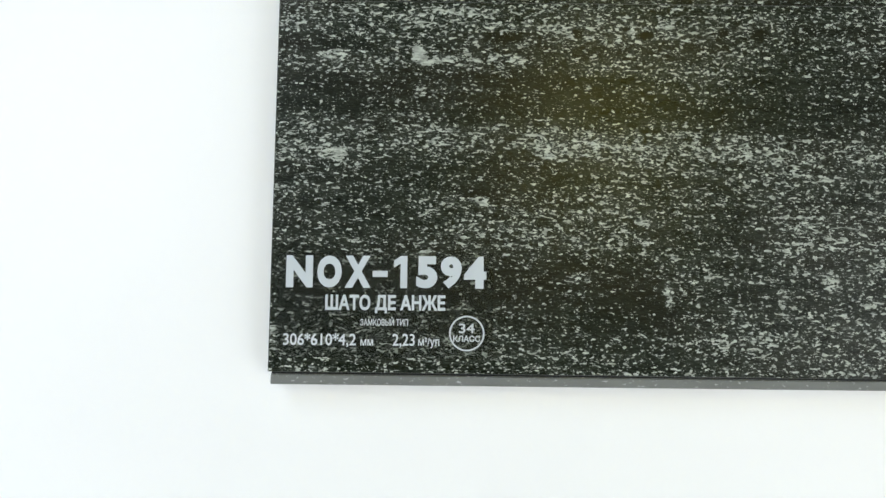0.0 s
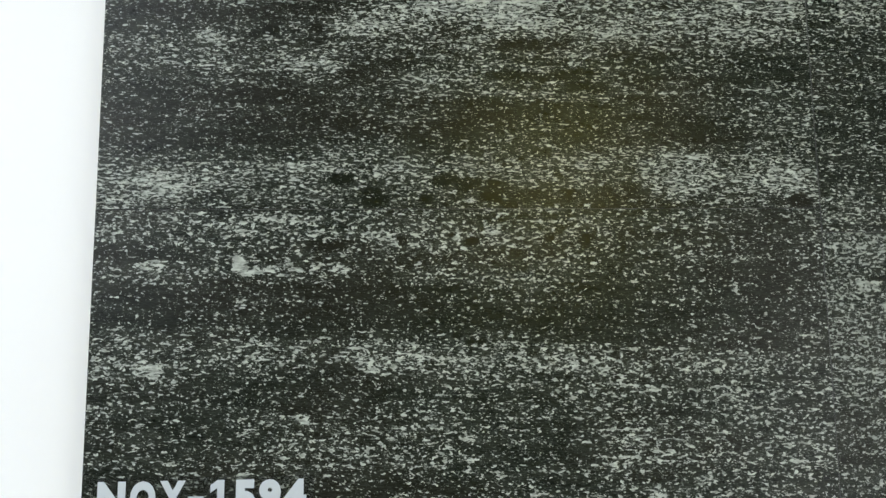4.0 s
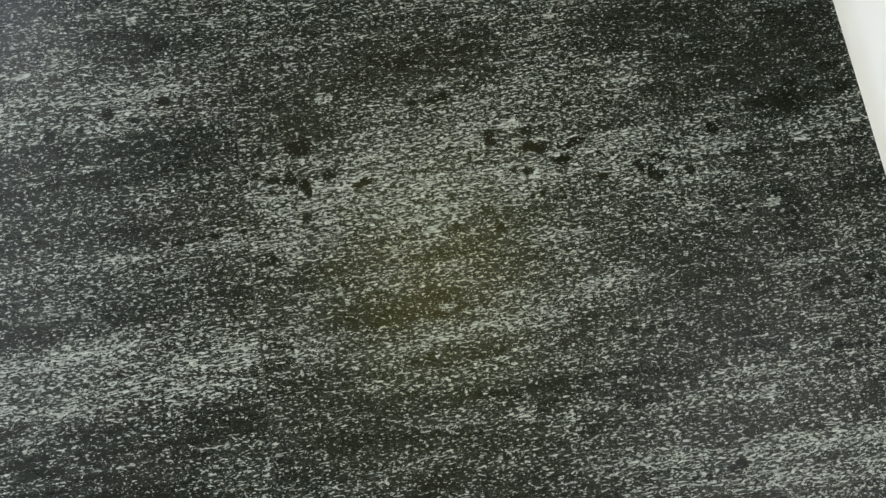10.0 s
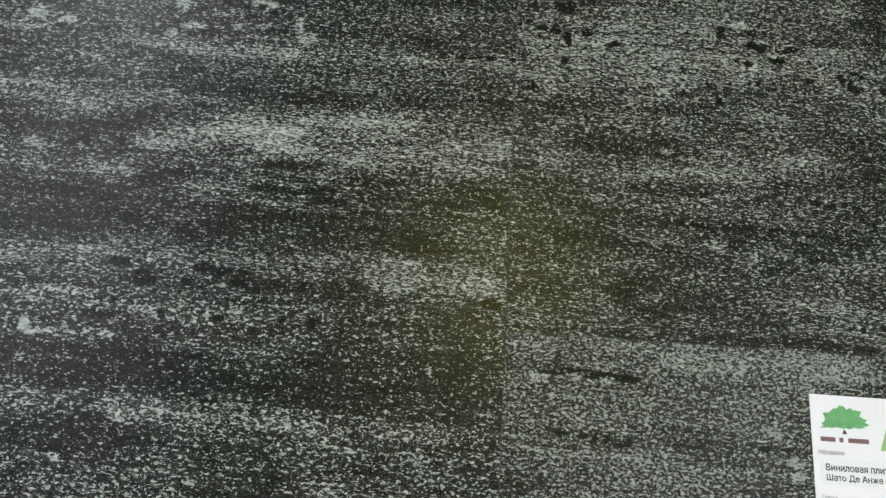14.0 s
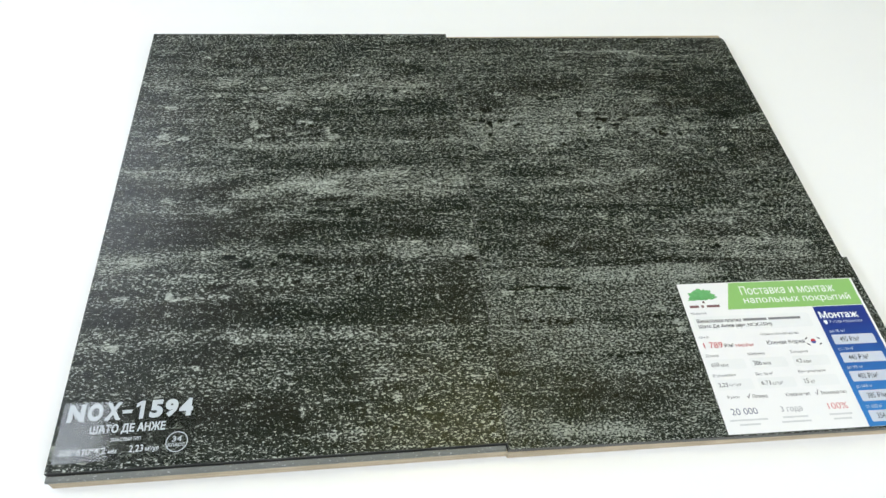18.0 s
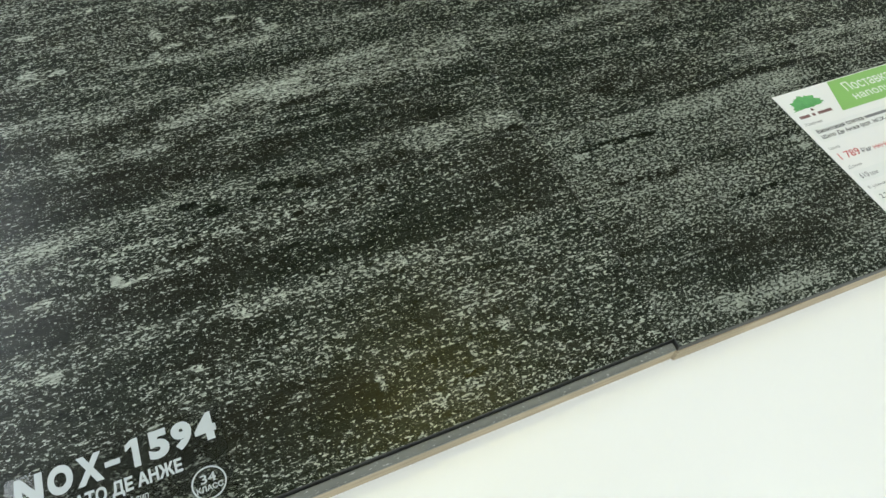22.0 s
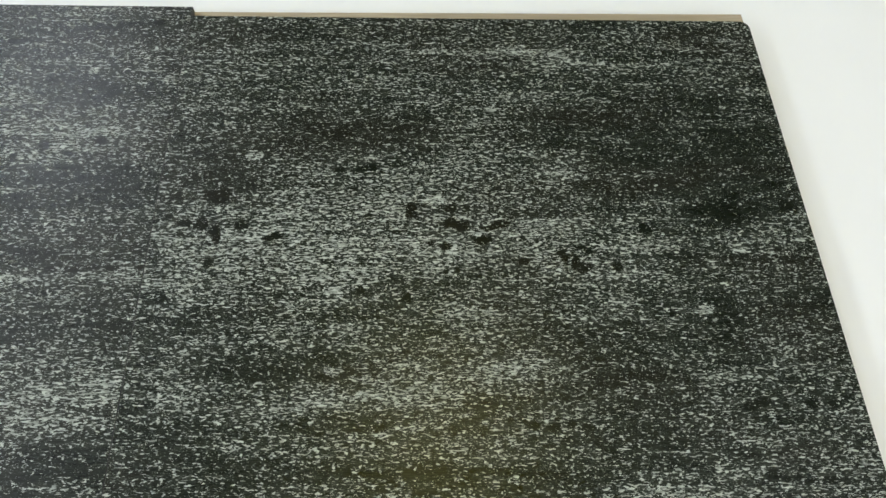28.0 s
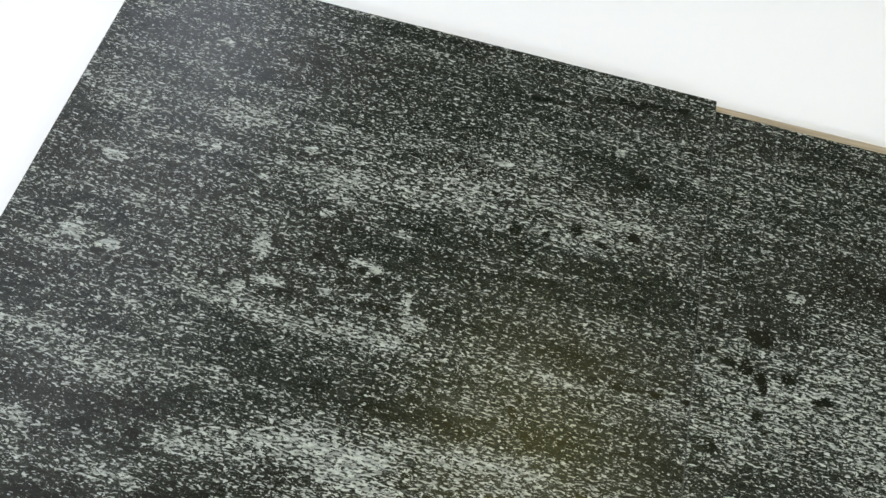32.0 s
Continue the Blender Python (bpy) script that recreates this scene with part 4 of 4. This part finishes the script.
ring = [[bm.verts.new((0.0781 + r * math.cos(2 * math.pi * i / N), 0.0153 + r * math.sin(2 * math.pi * i / N), SZ)) for i in range(N)] for r in (0.00635, 0.0070)]
for i in range(N):
    j = (i + 1) % N
    bm.faces.new((ring[0][i], ring[1][i], ring[1][j], ring[0][j]))
part("badge_ring", bm, LETTER_WHITE, sticker, "thin white ring round the class number")

# the price card, lying on the lower right tile; its own axes: x to the right, y up, from its top left corner
card = tagged(empty("price_card", (0.4478, 0.1175, TOP)), "white printed price card with green and navy fields", "price card")
card.rotation_euler = (0, 0, radians(-0.75))
MM = 0.001
CZ = 0.0005
bm = bevelled_box(0, -125 * MM, 0.00005, 147 * MM, 0, CZ - 0.0001, 0.0001, 1)
part("paper", bm, PAPER, card, "thin glossy white paper sheet")


def at_mm(pts):
    return [(x * MM, -y * MM) for x, y in pts][::-1]


def panel_mm(name, x0, y0, x1, y1, mat, lift=0, parent=None, label="", r=0.0):
    pts = rounded(x0 * MM, -y1 * MM, x1 * MM, -y0 * MM, r * MM) if r else rect(x0 * MM, -y1 * MM, x1 * MM, -y0 * MM)
    return flat(name, pts, CZ + lift * 0.00008, mat, parent or card, label)


def words(name, body, x0, x1, base, cap, mat, lift=3, parent=None, label="", bold=0.0):
    return lettering(name, body, x0 * MM, x1 * MM, -base * MM, -(base - cap) * MM, CZ + lift * 0.00008, mat, parent or card, label, bold)


flat("header_band", at_mm([(42.4, 0.7), (145.0, 0.7), (145.0, 25.3), (34.0, 25.3)]), CZ, GREEN, card, "light green header field")
words("header_text", "Поставка и монтаж", 49.5, 128, 12.4, 8.0, LIGHT_TEXT, 1, bold=0.006)
words("header_text", "напольных покрытий", 49.5, 138, 21.8, 7.8, LIGHT_TEXT, 1, bold=0.006)
# tree mark and name bar
rnd = random.Random(4)


def crown_edge(k, n):
    """The ragged outline of the tree mark: a broad dome whose left side hangs lower, with leafy bumps."""
    t = 2 * math.pi * k / n
    x, y = math.cos(t), math.sin(t)
    bump = 1 + 0.07 * math.sin(8 * t + 0.6) + 0.06 * math.sin(15 * t + 2.0) + 0.04 * math.sin(26 * t) + 0.03 * rnd.uniform(-1, 1)
    reach_y = 7.6 if y > 0 else 2.6
    return 16.6 + 11.4 * x * bump, 13.2 - reach_y * y * bump + (2.4 * max(0.0, -x) ** 3 + 0.6 * max(0.0, x) ** 3)


bm = bmesh.new()
rim = [bm.verts.new((x * MM, -y * MM, CZ + 0.00003)) for x, y in [crown_edge(k, 110) for k in range(110)]]
heart = bm.verts.new((16.6 * MM, -13.0 * MM, CZ + 0.00003))
for k in range(110):
    bm.faces.new((heart, rim[k], rim[(k + 1) % 110]))
part("tree_crown", bm, TREE_GREEN, card, "green tree-shaped mark")
for deg, reach in ((168, 10.0), (147, 8.6), (122, 7.4), (97, 6.4), (70, 6.8), (45, 8.2), (20, 9.6)):
    ux, uy = math.cos(radians(deg)), -math.sin(radians(deg)) * 0.8
    flat("branch", at_mm([(16.4 + ux * 2.0 - uy * 0.3, 15.6 + uy * 2.0 + ux * 0.3), (16.4 + ux * 2.0 + uy * 0.3, 15.6 + uy * 2.0 - ux * 0.3), (16.4 + ux * reach * 0.8, 15.4 + uy * reach * 0.8)]), CZ + 0.00008, BRANCH_GREEN, card)
flat("tree_trunk", at_mm([(16.1, 16.6), (16.8, 16.6), (17.8, 18.6), (15.2, 18.6)]), CZ + 0.00008, MAROON, card)
for x0, x1 in ((4.2, 11.6), (13.6, 15.6), (18.0, 28.4)):
    panel_mm("name_bar", x0, 20.4, x1, 22.6, SERIF_INK, 0)
words("caption", "Название", 2.8, 15.5, 28.8, 2.3, MID_INK)
panel_mm("name_field", 3.2, 30.8, 97.0, 43.2, PAPER_FIELD, 0, label="rounded field for the goods' name", r=2.0)
words("goods_name", "Виниловая плитка", 5.8, 41.0, 36.4, 3.4, BLACK_INK, 1, bold=0.02)
for x0, x1 in ((42.5, 61.5), (63.0, 89.0)):
    panel_mm("range_bar", x0, 33.9, x1, 35.9, MID_INK, 1)
words("goods_design", "Шато Де Анже (арт. NOX-1594)", 5.8, 64.0, 41.8, 3.9, BLACK_INK, 1, bold=0.02)
words("caption", "Цена", 3.0, 10.2, 50.0, 2.3, MID_INK)
words("price", "1 789", 4.4, 19.0, 58.2, 5.0, RED, 1)
words("price_unit", "₽/м²", 20.2, 27.6, 58.2, 3.4, GREY_INK, 1)
words("old_price", "1 843 ₽/м²", 29.0, 43.2, 58.4, 3.0, PINK_INK, 1)
panel_mm("price_strike", 29.0, 56.6, 43.2, 57.0, PINK_INK, 2)
words("caption", "Страна производства", 51.3, 81.8, 49.8, 2.5, MID_INK)
words("origin", "Южная Корея", 53.8, 83.8, 58.3, 4.3, GREY_INK, 1)
for x, y, top, bot, t in ((3.2, 61.5, "Длина", "610 мм", 0), (35.4, 61.5, "Ширина", "306 мм", 1), (68.5, 61.5, "Толщина", "4,2 мм", 2), (3.2, 77.8, "В упаковке", "2,23 м²/уп.", 3), (35.4, 77.8, "Вес за м²", "6,73 кг/м²", 4), (68.3, 77.8, "Вес упаковки", "15 кг", 5)):
    panel_mm("value_field", x - 0.2, y + 6.2, x + 28.0, y + 14.6, PAPER_FIELD, 0, r=1.5)
    words("caption", top, x, x + (9.4, 13.0, 13.8, 16.9, 13.4, 21.0)[t], y + 4.4, 2.6, MID_INK)
    num, unit = bot.split(" ")
    x1, x2 = x + (7.6, 8.0, 6.4, 8.8, 9.0, 5.0)[t], x + (14.2, 14.8, 13.0, 19.2, 18.2, 10.0)[t]
    words("value", num, x + 1.8, x1, y + 12.4, 3.7, GREY_INK, 1)
    words("unit", unit, x1 + 1.2, x2, y + 12.4, 2.2 if t in (0, 1, 2, 5) else 3.0, MID_INK, 1)
for x0, x1, s in ((8.4, 17.2, "Рулон"), (27.1, 37.8, "Планка"), (52.0, 69.8, "Клеевой тип"), (78.2, 97.7, "Замковый тип")):
    words("kind_text", s, x0, x1, 99.4, 2.8, BLACK_INK, 0)
for x in (22.6, 74.0):
    flat("tick", at_mm([(x + 0.2, 97.6), (x + 0.6, 97.4), (x + 1.2, 98.6), (x + 2.6, 95.6), (x + 3.0, 95.7), (x + 1.3, 99.5)]), CZ, GREY_INK, card)
words("count", "20 000", 7.2, 26.4, 111.3, 4.9, SLATE_INK, 0)
words("term", "3 года", 43.8, 59.6, 111.6, 5.0, PALE_INK, 0)
words("share", "100%", 79.2, 94.0, 110.8, 4.8, PINK_INK, 0)
for x0, y, x1 in ((4.2, 115.2, 31.8), (10.2, 118.6, 25.3), (43.2, 114.8, 61.6), (41.2, 118.2, 62.8), (77.7, 114.6, 94.6), (79.5, 118.0, 93.0)):
    panel_mm("note_bar", x0, y - 0.6, x1, y + 0.6, NOTE_INK, 0)
# flag: a two-colour disc between four corner bars
half = [(90.8 + 2.0 * math.cos(radians(a)), 56.1 + 2.0 * math.sin(radians(a))) for a in range(0, 361, 15)]
flat("flag_disc", at_mm(half[12:24] + [half[24]]), CZ, RED, card)
flat("flag_disc", at_mm(half[:13]), CZ, BLUE, card)
for cx, cy, s in ((86.0, 53.6, 1), (95.6, 53.6, -1), (86.0, 58.7, -1), (95.6, 58.7, 1)):
    flat("flag_bar", at_mm([(cx - 1.0, cy + 0.6 * s - 0.5), (cx + 1.0, cy - 0.6 * s - 0.5), (cx + 1.0, cy - 0.6 * s + 0.5), (cx - 1.0, cy + 0.6 * s + 0.5)]), CZ, BLACK_INK, card)
# navy column with the fitting prices
side = panel_mm("side_panel", 102.8, 25.9, 145.0, 125.0, NAVY, 0, label="navy field that fades to blue")
words("side_title", "Монтаж", 105.0, 137.0, 36.8, 6.2, LIGHT_TEXT, 1, side, bold=0.025)
flat("shield", at_mm([(106.2, 38.6), (109.2, 38.6), (109.0, 41.2), (107.7, 42.4), (106.4, 41.2)]), CZ + 0.00008, LIGHT_TEXT, side)
words("side_note", "3 года гарантии", 110.6, 137.5, 41.8, 3.0, BOX_INK, 1, side)
for k, (cap, val) in enumerate((("до 50 м²", "495 ₽/м²"), ("до 100 м²", "445 ₽/м²"), ("до 300 м²", "402 ₽/м²"), ("до 1000 м²", "385 ₽/м²"), ("от 1000 м²", "354 ₽/м²"))):
    y = 51.6 + 15.45 * k
    words("price_step", cap, 107.0, 107.0 + 12.5, y - 1.6, 2.8, BOX_INK, 1, side)
    panel_mm("price_box", 106.8, y, 140.5, y + 8.4, BOX_INK, 1, side, r=1.0)
    words("fitting_price", val, 112.0, 128.0, y + 6.2, 4.2, GREY_INK, 3, side)
